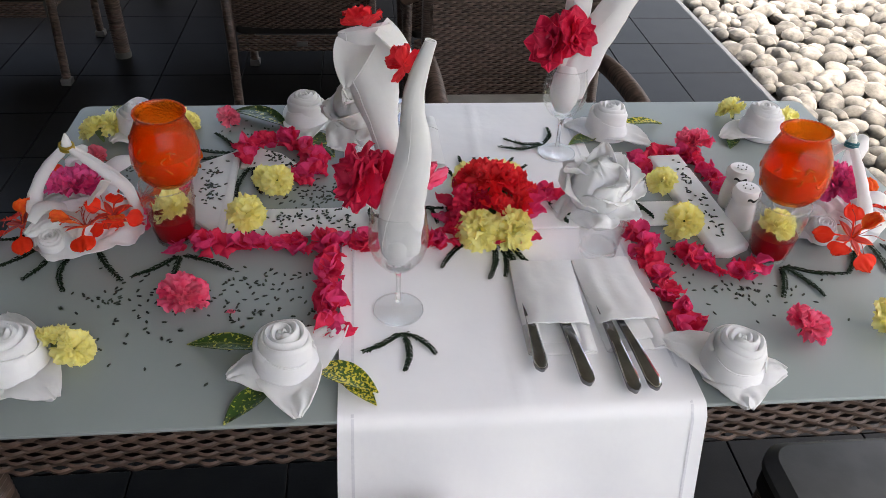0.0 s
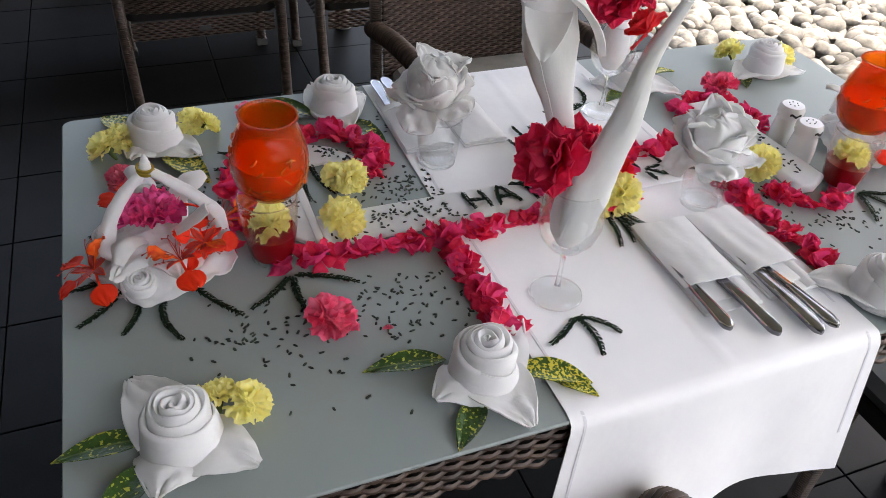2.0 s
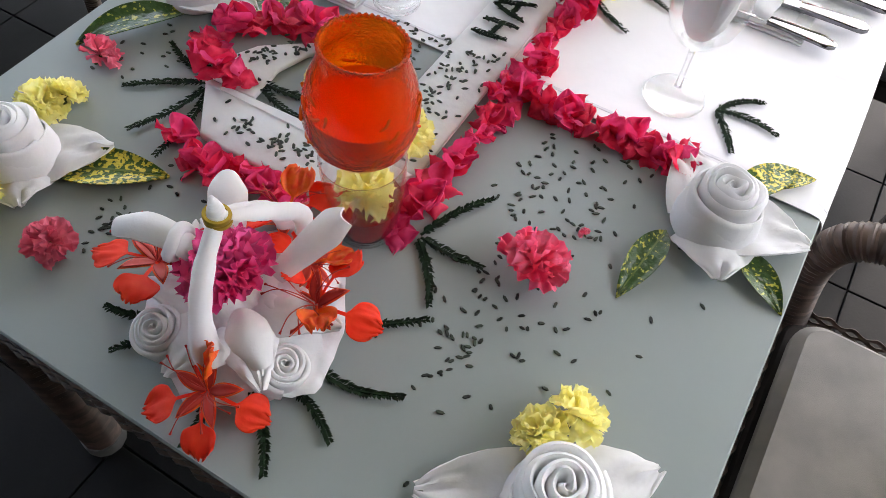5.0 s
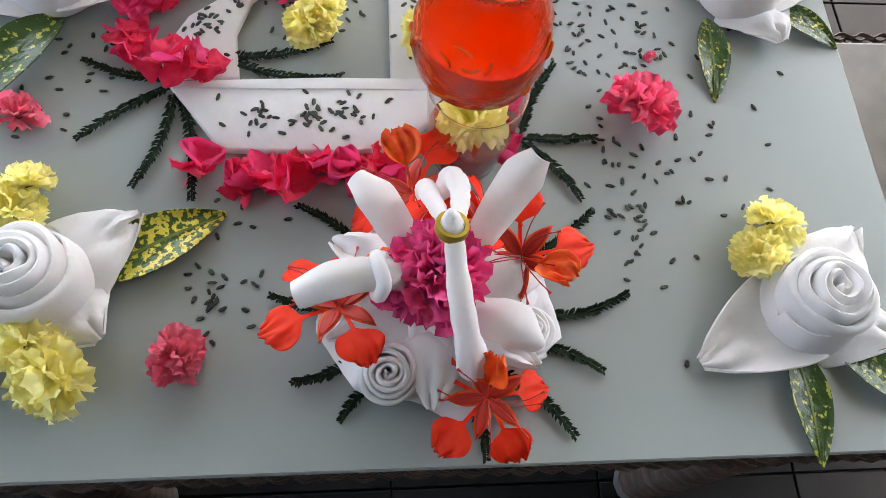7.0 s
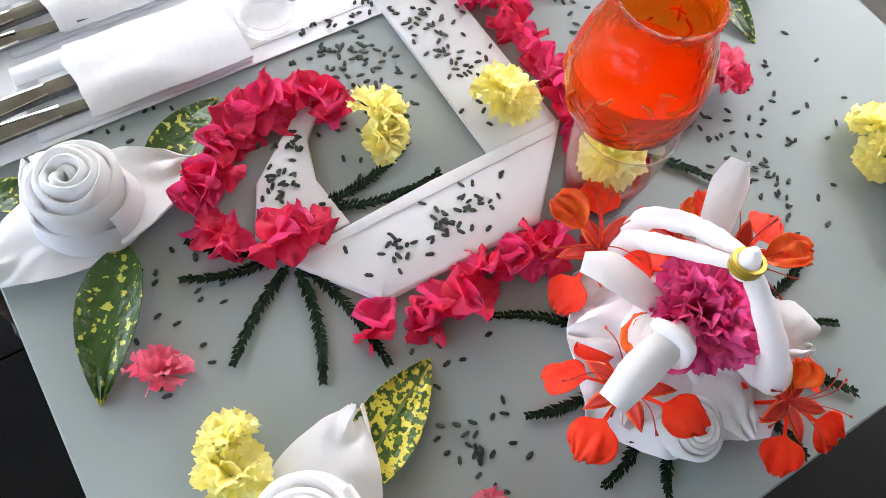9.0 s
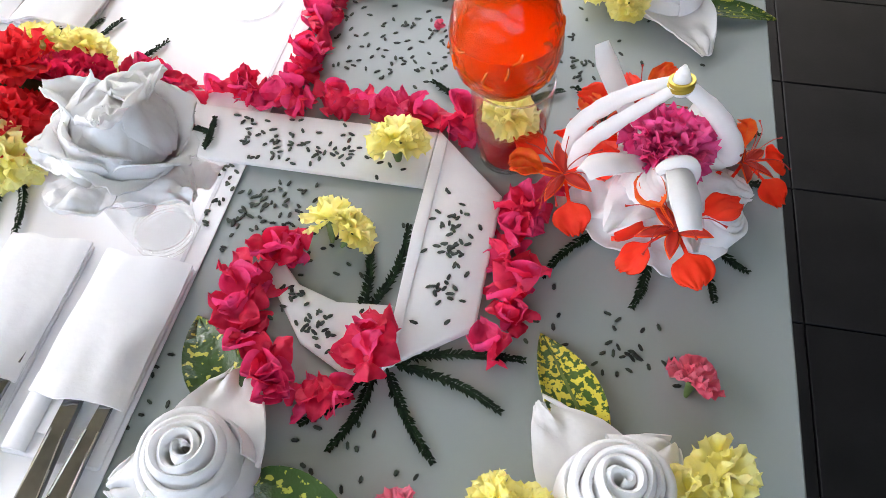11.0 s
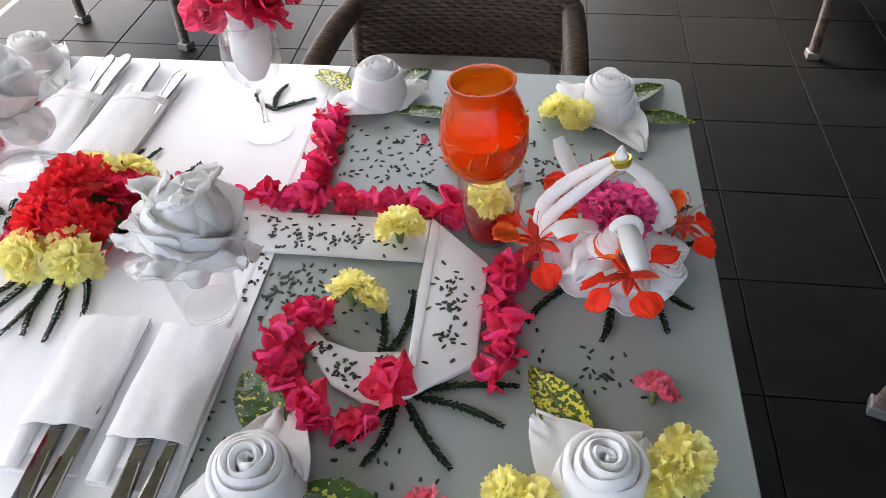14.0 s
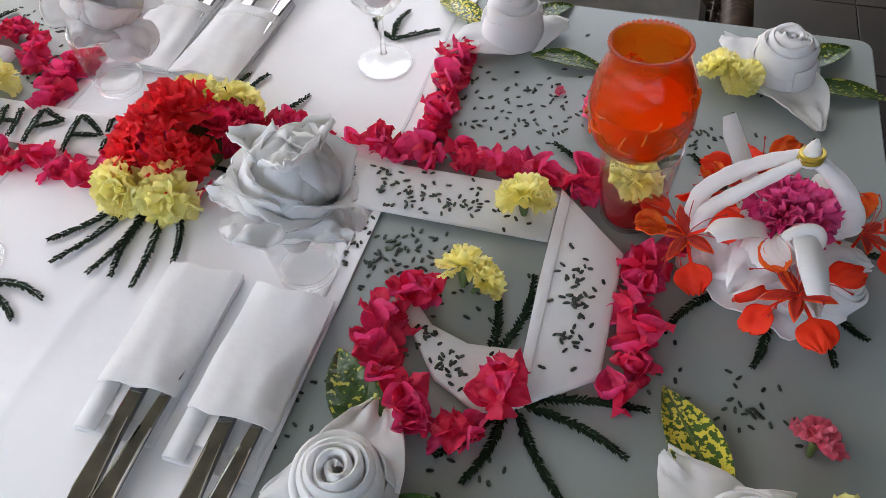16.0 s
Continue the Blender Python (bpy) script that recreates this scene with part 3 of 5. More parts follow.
ROSE_ROLL, ROSE_WRAP = rose_mesh().mesh("roll", CLOTH), rose_wrap().mesh("wrap", CLOTH)
FLAPS = [curl(0.092, 0.105, 20 + 6 * k, -20, "pointed", cup=0.10 - 0.12 * k, ruffle=0.03, waves=1.5, nu=14, nv=12, thick=0.0022, ph=k, crumple=0.012).mesh("flap", CLOTH) for k in range(3)]


def napkin_rose(x, y, turn, flaps, label="white napkin rolled into a rose"):
    o = thing("napkin_rose", label, "napkin", on(x, y, turn, TOP + 0.0015), group="napkin roses on the table")
    part("roll", ROSE_ROLL, CLOTH, o, "spiral cloth roll")
    part("wrap", ROSE_WRAP, CLOTH, o)
    for i, (way, size) in enumerate(flaps):
        a = radians(way - turn)
        part("flap", FLAPS[i % 3], CLOTH, o, m=pose(0.018 * math.cos(a), 0.018 * math.sin(a), 0.004, 0, 0, way - turn) @ Matrix.Diagonal((size, 0.95, 0.8, 1)))
    return o


napkin_rose(-0.315, -0.378, 20, [(-78, 1.0), (40, 1.05), (200, 0.8)])
napkin_rose(-0.712, -0.362, 110, [(115, 1.2), (-40, 1.0), (-115, 0.8)])
napkin_rose(0.361, -0.424, -30, [(142, 1.05), (-95, 0.75), (-15, 0.7)])
napkin_rose(-0.326, 0.392, 200, [(-92, 1.0), (105, 1.0), (20, 0.7)])
napkin_rose(-0.682, 0.352, 70, [(102, 1.0), (-48, 1.0), (-130, 0.7)])
napkin_rose(0.363, 0.328, 10, [(-42, 1.05), (165, 0.9), (60, 0.7)])
napkin_rose(0.728, 0.318, 150, [(-165, 1.0), (-30, 0.9)])


# ---- flowers ----
def bloom(R, seed, counts=(5, 8, 11, 12), flat=0.0, jag=0.05, ruffle=0.11, kind="fan", wide=1.0):
    """A double bloom: petals fan out over a dome, each frilled at its outer edge only."""
    r = random.Random(seed)
    g = Geo()
    n = sum(counts) + 4
    for i in range(n):
        t = (i + 0.5) / n
        base = 86 - (84 + flat) * t ** 0.72 + r.uniform(-10, 10)
        L = R * (0.80 + 0.22 * t) * r.uniform(0.88, 1.10)
        bow = r.uniform(-38, 22)
        p = curl(L, L * wide * r.uniform(0.70, 1.0), base - bow * 0.5, base + bow, kind, cup=r.uniform(-0.16, 0.16), ruffle=ruffle * r.uniform(0.6, 1.2), waves=r.uniform(1.6, 3.4), nu=7, nv=12, ph=r.uniform(0, 6), jag=jag * 0.8, crumple=0.18 * R, edge=3.5)
        g.join(p, pose(0, 0, 0.12 * R, 0, 0, 137.5 * i + r.uniform(-14, 14)) @ pose(R * 0.04, 0, 0, r.uniform(-28, 28)))
    return g


def calyx(R):
    return tube([(0, 0, -0.75 * R), (0, 0, -0.4 * R), (0, 0, -0.1 * R), (0, 0, 0.18 * R)], [0.07 * R, 0.17 * R, 0.22 * R, 0.30 * R], 10)


YELLOWS = [bloom(0.042, 11 + k, counts=(4, 5, 6, 7), flat=8 * k, ruffle=0.10, jag=0.07, wide=1.28).mesh("petals", YELLOW) for k in range(4)]
CALYXES = calyx(0.036).mesh("calyx", CALYX)


def yellow_carnation(x, y, z, rx, ry, rz, size=1.0, k=0, label="pale yellow carnation head lying on the table"):
    o = thing("yellow_carnation", label, "flower", pose(x, y, z, rx, ry, rz) @ Matrix.Scale(size, 4), group="yellow carnations")
    part("petals", YELLOWS[k % 4], YELLOW, o)
    part("calyx", CALYXES, CALYX, o, "green calyx")
    return o


Z0 = TOP
for x, y, dz, rx, ry, rz, s, k in (
    (-0.662, -0.325, 0.018, -35, 10, 0, 0.80, 0), (-0.630, -0.343, 0.020, 25, 35, 20, 0.80, 1),
    (-0.765, 0.322, 0.024, -20, -25, 0, 0.98, 2), (-0.742, 0.345, 0.026, 15, 15, 30, 0.85, 3),
    (-0.613, 0.384, 0.020, 30, 20, 0, 0.82, 1), (-0.588, 0.372, 0.018, -10, 50, 0, 0.75, 0),
    (-0.412, -0.008, 0.028, 22, 8, 0, 0.98, 2), (-0.368, 0.112, 0.024, 48, 12, 0, 0.86, 3), (-0.392, 0.122, 0.022, 30, -40, 0, 0.74, 1),
    (0.408, 0.072, 0.028, 20, -20, 0, 0.85, 0), (0.408, -0.062, 0.026, 30, -15, 0, 0.98, 1),
    (0.690, 0.398, 0.022, -15, -20, 0, 0.90, 2), (0.800, 0.340, 0.020, 20, 20, 0, 0.95, 3), (0.662, -0.345, 0.022, 20, 0, 0, 1.0, 0),
):
    yellow_carnation(x, y, Z0 + dz * 0.92, rx, ry, rz, s * 0.90, k)

PINKS = [bloom(0.042, 31 + k, counts=(5, 9, 11), jag=0.03, ruffle=0.12, kind="fan").mesh("petals", PINK) for k in range(2)]
ROSES = [bloom(0.025, 41 + k, counts=(4, 5, 6), jag=0.03, ruffle=0.12, kind="fan").mesh("petals", ROSE) for k in range(2)]


def pink_flower(x, y, z, s, mesh, rx=0, ry=0, label="bright pink azalea cluster lying on the table"):
    o = thing("pink_flower", label, "flower", pose(x, y, z, rx, ry, rnd.uniform(0, 360)) @ Matrix.Scale(s, 4), group="pink flowers")
    part("petals", mesh, PINK, o)
    part("calyx", CALYXES, CALYX, o, m=Matrix.Scale(0.5, 4))
    return o


pink_flower(-0.494, -0.228, Z0 + 0.014, 1.0, PINKS[0], 15, -15)
pink_flower(0.512, -0.352, Z0 + 0.014, 0.92, PINKS[1], 20, 0)
pink_flower(0.536, 0.238, Z0 + 0.016, 1.05, PINKS[1], 10, 0)
pink_flower(-0.506, 0.400, Z0 + 0.010, 1.12, ROSES[0], 30, 20, "small pale pink flower lying on the table")
pink_flower(-0.748, 0.228, Z0 + 0.010, 1.15, ROSES[1], -30, 20, "small pale pink flower lying on the table")
pink_flower(-0.414, -0.257, Z0 + 0.003, 0.32, ROSES[1], 30, 20, "tiny pink flower bud on the table")
bud = thing("peach_bud", "peach-orange flower bud beside a napkin rose", "flower", pose(-0.752, 0.385, Z0 + 0.014, 75, 20, 140))
for k in range(5):
    part("petal", curl(0.034, 0.024, 78, 60, "broad", cup=0.35, nu=6, nv=5, thick=0.0005), PEACH, bud, m=pose(0, 0, -0.01, 0, 0, 72 * k))


# ---- garlands of papery flowers ----
BRACTS = [curl(0.033, 0.031, 66 - 12 * k, 18 - 14 * k, "ovate", cup=0.30 - 0.16 * k, ruffle=0.05, waves=1.5 + k % 2, nu=8, nv=8, ph=1.7 * k, crumple=0.010).mesh("bract", MAGENTA if k % 3 == 0 else CRIMSON) for k in range(6)]


def papery_flower(x, y, z=0.0, size=1.0, rx=0, ry=0):
    o = thing("bougainvillea", "crimson papery bougainvillea flower in a garland", "flower", pose(x, y, Z0 + 0.004 + z, rx, ry, rnd.uniform(0, 360)) @ Matrix.Scale(size, 4), group="bougainvillea garlands")
    for k in range(rnd.choice((2, 3, 3))):
        turn = rnd.uniform(0, 360)
        tilt = pose(rnd.uniform(-0.011, 0.011), rnd.uniform(-0.011, 0.011), 0.003 * k, rnd.uniform(-42, 42), rnd.uniform(-42, 42), turn)
        for j in range(3):
            part("bract", BRACTS[rnd.randrange(6)], CRIMSON, o, m=tilt @ pose(0, 0, 0.002, rnd.uniform(-12, 12), rnd.uniform(-10, 10), 120 * j + rnd.uniform(-16, 16)))
    return o


def garland(points, step=0.024, jitter=0.006, size=1.0, z=0.0):
    step, jitter, size = step * 0.88, jitter * 1.3, size * 0.86
    line = bend([(*p, 0) for p in points], 60)
    last = None
    for p in line:
        if last is None or (p - last).length >= step:
            papery_flower(p.x + rnd.uniform(-jitter, jitter), p.y + rnd.uniform(-jitter, jitter), z, size * rnd.uniform(0.85, 1.15), rnd.uniform(-25, 25), rnd.uniform(-25, 25))
            last = p


garland([(-0.52, -0.072), (-0.44, -0.082), (-0.34, -0.086), (-0.26, -0.082), (-0.19, -0.084), (-0.10, -0.078), (-0.02, -0.072)])
garland([(-0.256, -0.118), (-0.254, -0.18), (-0.257, -0.25), (-0.252, -0.325)], 0.026)
garland([(-0.566, 0.035), (-0.566, 0.10), (-0.568, 0.16), (-0.566, 0.222)], 0.028)
garland([(-0.335, 0.135), (-0.303, 0.165), (-0.302, 0.215), (-0.325, 0.268), (-0.37, 0.295), (-0.418, 0.305)], 0.027, 0.004, 1.0)
garland([(-0.440, 0.225), (-0.442, 0.255)], 0.03, 0.004, 1.0, 0.010)
garland([(0.318, -0.055), (0.318, -0.12), (0.318, -0.20), (0.325, -0.27), (0.336, -0.345)], 0.026)
garland([(0.386, -0.125), (0.415, -0.175), (0.455, -0.200), (0.502, -0.190)], 0.028, 0.005, 1.0)
garland([(0.392, 0.150), (0.405, 0.195), (0.455, 0.218), (0.505, 0.205), (0.528, 0.145), (0.532, 0.085)], 0.028, 0.005, 1.0)
garland([(0.12, 0.066), (0.18, 0.066), (0.24, 0.068), (0.29, 0.066), (0.345, 0.068)], 0.027)
garland([(-0.595, -0.005), (-0.58, 0.012)], 0.03)


# ---- centre bouquet ----
def bouquet():
    r = random.Random(5)
    reds = [bloom(0.040, 61 + k, counts=(5, 8, 10)).mesh("red_bloom", CRIMSON if k == 1 else RED) for k in range(3)]
    mag = bloom(0.040, 71, counts=(5, 8, 10)).mesh("magenta_bloom", MAGENTA)
    o = thing("centre_bouquet", "dome of red and magenta blooms ringed with yellow carnations", "bouquet", on(0.048, 0.0, 0, TOP + 0.004))
    part("core", lathe([(0, 0), (0.05, 0.0), (0.045, 0.035), (0.02, 0.055), (0, 0.058)], 16), CALYX, o)
    for k, (x, y, z, rx, ry) in enumerate(((0, 0, 0.072, 0, 0), (-0.045, -0.015, 0.040, 20, -35), (0.045, 0.01, 0.038, -10, 35), (0.0, -0.045, 0.036, 40, 0), (0.01, 0.045, 0.034, -40, 0), (-0.035, 0.04, 0.028, -35, -30), (0.045, -0.04, 0.026, 35, 30), (-0.05, -0.045, 0.020, 40, -40), (0.035, 0.050, 0.040, -45, 25), (-0.020, 0.052, 0.046, -45, -15))):
        part("bloom", mag if k in (4,) else reds[k % 3], RED, o, m=pose(x, y, z, rx, ry, 40 * k) @ Matrix.Scale(1.12 if k else 1.25, 4))
    for x, y, rx, ry in ((-0.034, -0.082, 52, -22), (0.026, -0.084, 54, 16), (0.036, 0.092, -62, 15), (-0.026, 0.092, -60, -15)):
        part("yellow_bloom", YELLOWS[int(abs(x) * 1000) % 4], YELLOW, o, "pale yellow carnation", m=pose(x, y, 0.026, rx, ry, 0) @ Matrix.Scale(0.98, 4))
    for k in range(16):
        a = 360 * k / 16 + r.uniform(-8, 8)
        part("bract", BRACTS[k % 5], CRIMSON, o, m=pose(0.075 * math.cos(radians(a)), 0.075 * math.sin(radians(a)), 0.006, 0, 0, a) @ Matrix.Scale(1.3, 4))
    return o


bouquet()


# ---- flame flowers ----
def flame_petal(ph, a0, a1):
    """A long thin claw that opens into a round, crinkled blade."""
    L = 0.060

    def fn(u, v):
        w = 2 * v - 1
        k = max(0.0, (u - 0.48) / 0.52)
        half = 0.0016 if u < 0.48 else 0.0016 + 0.0165 * math.sqrt(max(0.0, 1 - (2 * k - 1.05) ** 2 / 1.12)) * min(1.0, k * 6) ** 0.5
        edge = 1 + 0.16 * k * noise.noise(Vector((w * 4.5, ph * 3, k))) + 0.10 * k * noise.noise(Vector((w * 11, ph, 1)))
        el = radians(a0 + (a1 - a0) * u)
        r = L * u * (1 + 0.10 * k * noise.noise(Vector((w * 5, ph, 8)))) * (1 - 0.10 * k * w * w)
        off = 0.0060 * k * noise.noise(Vector((w * 2.2, k * 2, ph))) + 0.0035 * k * k * noise.noise(Vector((w * 6, k * 3, ph + 5))) + 0.005 * k * w * w * math.sin(ph * 2.3)
        return (r * math.cos(el) - off * math.sin(el), half * edge * w, r * math.sin(el) + off * math.cos(el))
    return sheet(fn, 26, 18, 0.0004)


CLAW = [flame_petal(1.3 * k + 0.4, 34 - 9 * k, 14 - 9 * k).mesh("petal", SCARLET) for k in range(5)]
BANNER = curl(0.056, 0.032, 62, 34, "spoon", cup=0.22, ruffle=0.05, waves=3.5, nu=14, nv=14, thick=0.0004, jag=0.03, crumple=0.008, edge=3).mesh("petal", FLAME)
SEPAL = curl(0.034, 0.0105, 26, -6, "leaf", cup=0.14, nu=8, nv=4, thick=0.0006).mesh("sepal", STAMEN)
SEPAL_EDGE = curl(0.036, 0.0135, 25, -6, "leaf", cup=0.14, nu=8, nv=4, thick=0.0003).mesh("sepal_edge", FLAME)
FILAMENT = tube(bend([(0, 0, 0), (0.012, 0, 0.018), (0.030, 0, 0.030), (0.050, 0, 0.028)], 12), [0.0006] * 12 + [0.0016], 5).mesh("stamen", STAMEN)


def flame_flower(x, y, z, rx, ry, rz, size=1.0):
    o = thing("flame_flower", "scarlet flame tree flower with long dark stamens", "flower", pose(x, y, z, rx, ry, rz) @ Matrix.Scale(size, 4), group="flame tree flowers")
    for k in range(5):
        part("petal", BANNER if k == 0 else CLAW[rnd.randrange(5)], SCARLET, o, "streaked orange banner petal" if k == 0 else "", m=pose(0, 0, 0.002, rnd.uniform(-32, 32), rnd.uniform(-14, 14), 72 * k + rnd.uniform(-14, 14)))
        way = 72 * k + 36 + rnd.uniform(-8, 8)
        part("sepal", SEPAL, STAMEN, o, "dark red pointed sepal", m=pose(0, 0, 0.0012, 0, 0, way))
        part("sepal_edge", SEPAL_EDGE, FLAME, o, m=pose(0, 0, 0.0, 0, 0, way))
    for k in range(8):
        part("stamen", FILAMENT, STAMEN, o, m=pose(0, 0, 0.003, rnd.uniform(-20, 20), rnd.uniform(-10, 14), 360 * k / 8 + rnd.uniform(-30, 30)) @ Matrix.Scale(0.82, 4))
    return o


for a in ((-0.676, -0.078, 0.802, 24, 4, 205, 1.0), (-0.722, 0.084, 0.804, -18, -4, 262, 1.0), (-0.796, -0.040, 0.784, 8, -20, 340, 0.92), (-0.606, 0.016, 0.790, -6, 20, 30, 1.0), (-0.640, -0.040, 0.800, 10, 30, 300, 0.75),
          (0.690, -0.150, 0.790, 25, 0, 10, 0.98), (0.790, -0.05, 0.790, 6, 22, 100, 1.0)):
    flame_flower(*a[:6], a[6] * 1.15)


# ---- napkin swans ----
PINK_POM = bloom(0.047, 91, counts=(6, 10, 14, 15), ruffle=0.12, jag=0.07).mesh("carnation", ORCHID)


def cloth_roll(points, radii):
    """A rolled tube of cloth, a little uneven along its length."""
    line = bend(points, 28)
    n = len(line)
    rad = np.interp(np.linspace(0, 1, n), np.linspace(0, 1, len(radii)), radii)
    return tube(line, [float(q) * (1 + 0.05 * math.sin(2.1 * k) + 0.04 * math.sin(0.9 * k + 1)) for k, q in enumerate(rad)], 14)


def ribbon(points, widths, side, bow=0.0, nu=16, nv=8, thick=0.0022):
    """A strip of folded cloth along a line; side is the direction across it, bow lifts its middle."""
    line = bend(points, nu)
    n = len(line) - 1

    def fn(u, v):
        i = min(n - 1, int(u * n))
        p = line[i].lerp(line[i + 1], u * n - i)
        t = (line[i + 1] - line[i]).normalized()
        a = (Vector(side) - t * t.dot(Vector(side))).normalized()
        w = 2 * v - 1
        half = 0.5 * float(np.interp(u, np.linspace(0, 1, len(widths)), widths))
        lift = bow * (1 - w * w) + 0.0015 * noise.noise(p * 40 + Vector((w, 0, 0)))
        return tuple(p + a * half * w + t.cross(a) * lift)
    return sheet(fn, nu, nv, thick)


def cloth_mound(corners, height, seed, peak=1.6, fold=0.010):
    """A crumpled napkin spread over the table: pointed corners, folds running to the middle."""

    def fn(u, v):
        a = v * 360
        out = 1.0
        for (a0, r0), (a1, r1) in zip(corners, corners[1:] + [(corners[0][0] + 360, corners[0][1])]):
            b = a if a >= a0 else a + 360
            if a0 <= b <= a1:
                p0, p1 = Vector((r0, 0)), Vector((r1 * math.cos(radians(a1 - a0)), r1 * math.sin(radians(a1 - a0))))
                d = Vector((math.cos(radians(b - a0)), math.sin(radians(b - a0))))
                e = p1 - p0
                out = (p0.x * e.y - p0.y * e.x) / (d.x * e.y - d.y * e.x)
                break
        r = out * u
        x, y = r * math.cos(radians(a)), r * math.sin(radians(a))
        q = Vector((x * 26, y * 26, seed))
        ridge = 1 - abs(noise.noise(q + Vector((0, 0, 3)))) * 3.2
        ridge2 = 1 - abs(noise.noise(q * 2.1)) * 3.0
        z = height * (1 - u ** peak) + fold * (0.35 + u) * ridge * (1 - 0.45 * u) + 0.4 * fold * ridge2 * u + 0.006 * u * u * (1 + noise.noise(q * 0.8))
        return (x, y, max(0.0015, z))
    return sheet(fn, 26, 72, 0.0018)


def napkin_swan(x, y, turn, ring, label):
    o = thing("napkin_swan", label, "napkin", on(x, y, turn, TOP + 0.0012))
    part("base_fold", cloth_mound([(20, 0.112), (52, 0.100), (98, 0.112), (136, 0.105), (168, 0.090), (190, 0.108), (222, 0.098), (256, 0.120), (292, 0.108), (338, 0.125)], 0.026, 2.3), CLOTH, o, "crumpled cloth base")
    part("upper_fold", cloth_mound([(4, 0.085), (40, 0.092), (75, 0.070), (112, 0.086), (150, 0.075), (205, 0.088), (240, 0.078), (275, 0.096), (318, 0.082)], 0.044, 7.7, 2.0, 0.013), CLOTH, o, m=pose(0, 0, 0.010))
    for way, r, L, W, a0, a1 in ((175, 0.020, 0.080, 0.075, 10, -38), (232, 0.020, 0.088, 0.070, 22, -30), (285, 0.018, 0.095, 0.072, 24, -28), (60, 0.020, 0.090, 0.070, 26, -34), (110, 0.02, 0.085, 0.065, 12, -30)):
        part("cloth_petal", curl(L, W, a0, a1, "pointed", cup=-0.14, ruffle=0.03, waves=1.3, nu=14, nv=12, thick=0.002, ph=way, crumple=0.012), CLOTH, o, m=pose(r * math.cos(radians(way)), r * math.sin(radians(way)), 0.046, 0, 0, way))
    part("rosette", ROSE_ROLL, CLOTH, o, "rolled cloth bun", m=pose(-0.058, 0.046, 0.012, -10, -14, 40) @ Matrix.Diagonal((0.62, 0.62, 0.50, 1)))
    part("rosette", ROSE_ROLL, CLOTH, o, "rolled cloth bun", m=pose(-0.030, -0.074, 0.010, 16, 0, 0) @ Matrix.Diagonal((0.60, 0.60, 0.46, 1)))
    part("neck", cloth_roll([(-0.036, -0.020, 0.046), (-0.058, -0.026, 0.050), (-0.066, -0.024, 0.066), (-0.050, -0.014, 0.106), (-0.024, -0.006, 0.140), (0.000, -0.002, 0.162), (0.010, 0.0, 0.170)], [0.010, 0.0140, 0.0142, 0.0106, 0.0092, 0.0078, 0.006]), CLOTH, o, "rolled cloth neck")
    part("back_roll", cloth_roll([(0.008, 0.004, 0.170), (0.036, 0.007, 0.142), (0.064, 0.010, 0.112), (0.088, 0.010, 0.078), (0.094, 0.008, 0.034)], [0.005, 0.0068, 0.0082, 0.0092, 0.010]), CLOTH, o, "rolled cloth loop")
    part("back_roll", cloth_roll([(0.008, -0.004, 0.170), (0.038, -0.010, 0.148), (0.068, -0.014, 0.120), (0.096, -0.012, 0.084), (0.102, -0.008, 0.034)], [0.005, 0.0074, 0.0090, 0.0100, 0.010]), CLOTH, o, "rolled cloth loop")
    part("beak", cloth_roll([(0.007, 0.0, 0.160), (0.009, 0.001, 0.178), (0.010, 0.003, 0.192)], [0.010, 0.009, 0.0075, 0.005, 0.002]), CLOTH, o, "pinched cloth tips")
    for d in (-0.0028, 0.0028):
        part("ring", lathe([(0.0095, -0.0022), (0.0125, -0.0022), (0.0130, 0.0), (0.0125, 0.0022), (0.0095, 0.0022)], 24, True), ring, o, "band round the tips", m=pose(0.008, 0, 0.1685 + d, 6, 10, 0))
    part("carnation", PINK_POM, ORCHID, o, "magenta carnation", m=pose(0.004, 0.004, 0.074, -12, -8, 0) @ Matrix.Scale(1.08, 4))
    part("tail", ribbon([(-0.003, 0.034, 0.100), (-0.005, 0.062, 0.110), (-0.010, 0.090, 0.110), (-0.018, 0.119, 0.098)], [0.022, 0.027, 0.030, 0.022], (1, 0.15, 0.2), -0.005), CLOTH, o, "knotted cloth tail")
    part("tail_underside", ribbon([(-0.003, 0.034, 0.098), (-0.005, 0.062, 0.107), (-0.010, 0.090, 0.107), (-0.018, 0.116, 0.096)], [0.022, 0.026, 0.029, 0.021], (1, 0.15, 0.2), 0.001), CLOTH, o)
    part("knot", tube(bend([(-0.004 + 0.016 * math.cos(a), 0.052 + 0.003 * math.sin(2 * a), 0.103 + 0.015 * math.sin(a)) for a in [k * math.pi / 4 for k in range(9)]], 24), 0.0062, 8), CLOTH, o)
    part("knot_root", cloth_roll([(0.022, 0.030, 0.040), (0.010, 0.044, 0.072), (-0.002, 0.050, 0.100)], [0.026, 0.020, 0.014]), CLOTH, o)
    part("wing", ribbon([(0.034, -0.030, 0.070), (0.058, -0.050, 0.100), (0.076, -0.068, 0.126), (0.086, -0.080, 0.140)], [0.022, 0.032, 0.037, 0.018], (0.55, 0.55, 0.35), 0.009), CLOTH, o, "pointed cloth wing")
    part("wing", ribbon([(0.022, 0.020, 0.072), (0.048, 0.040, 0.092), (0.070, 0.056, 0.102), (0.086, 0.070, 0.100)], [0.024, 0.036, 0.038, 0.020], (-0.5, 0.7, 0.2), 0.008), CLOTH, o, "pointed cloth wing")
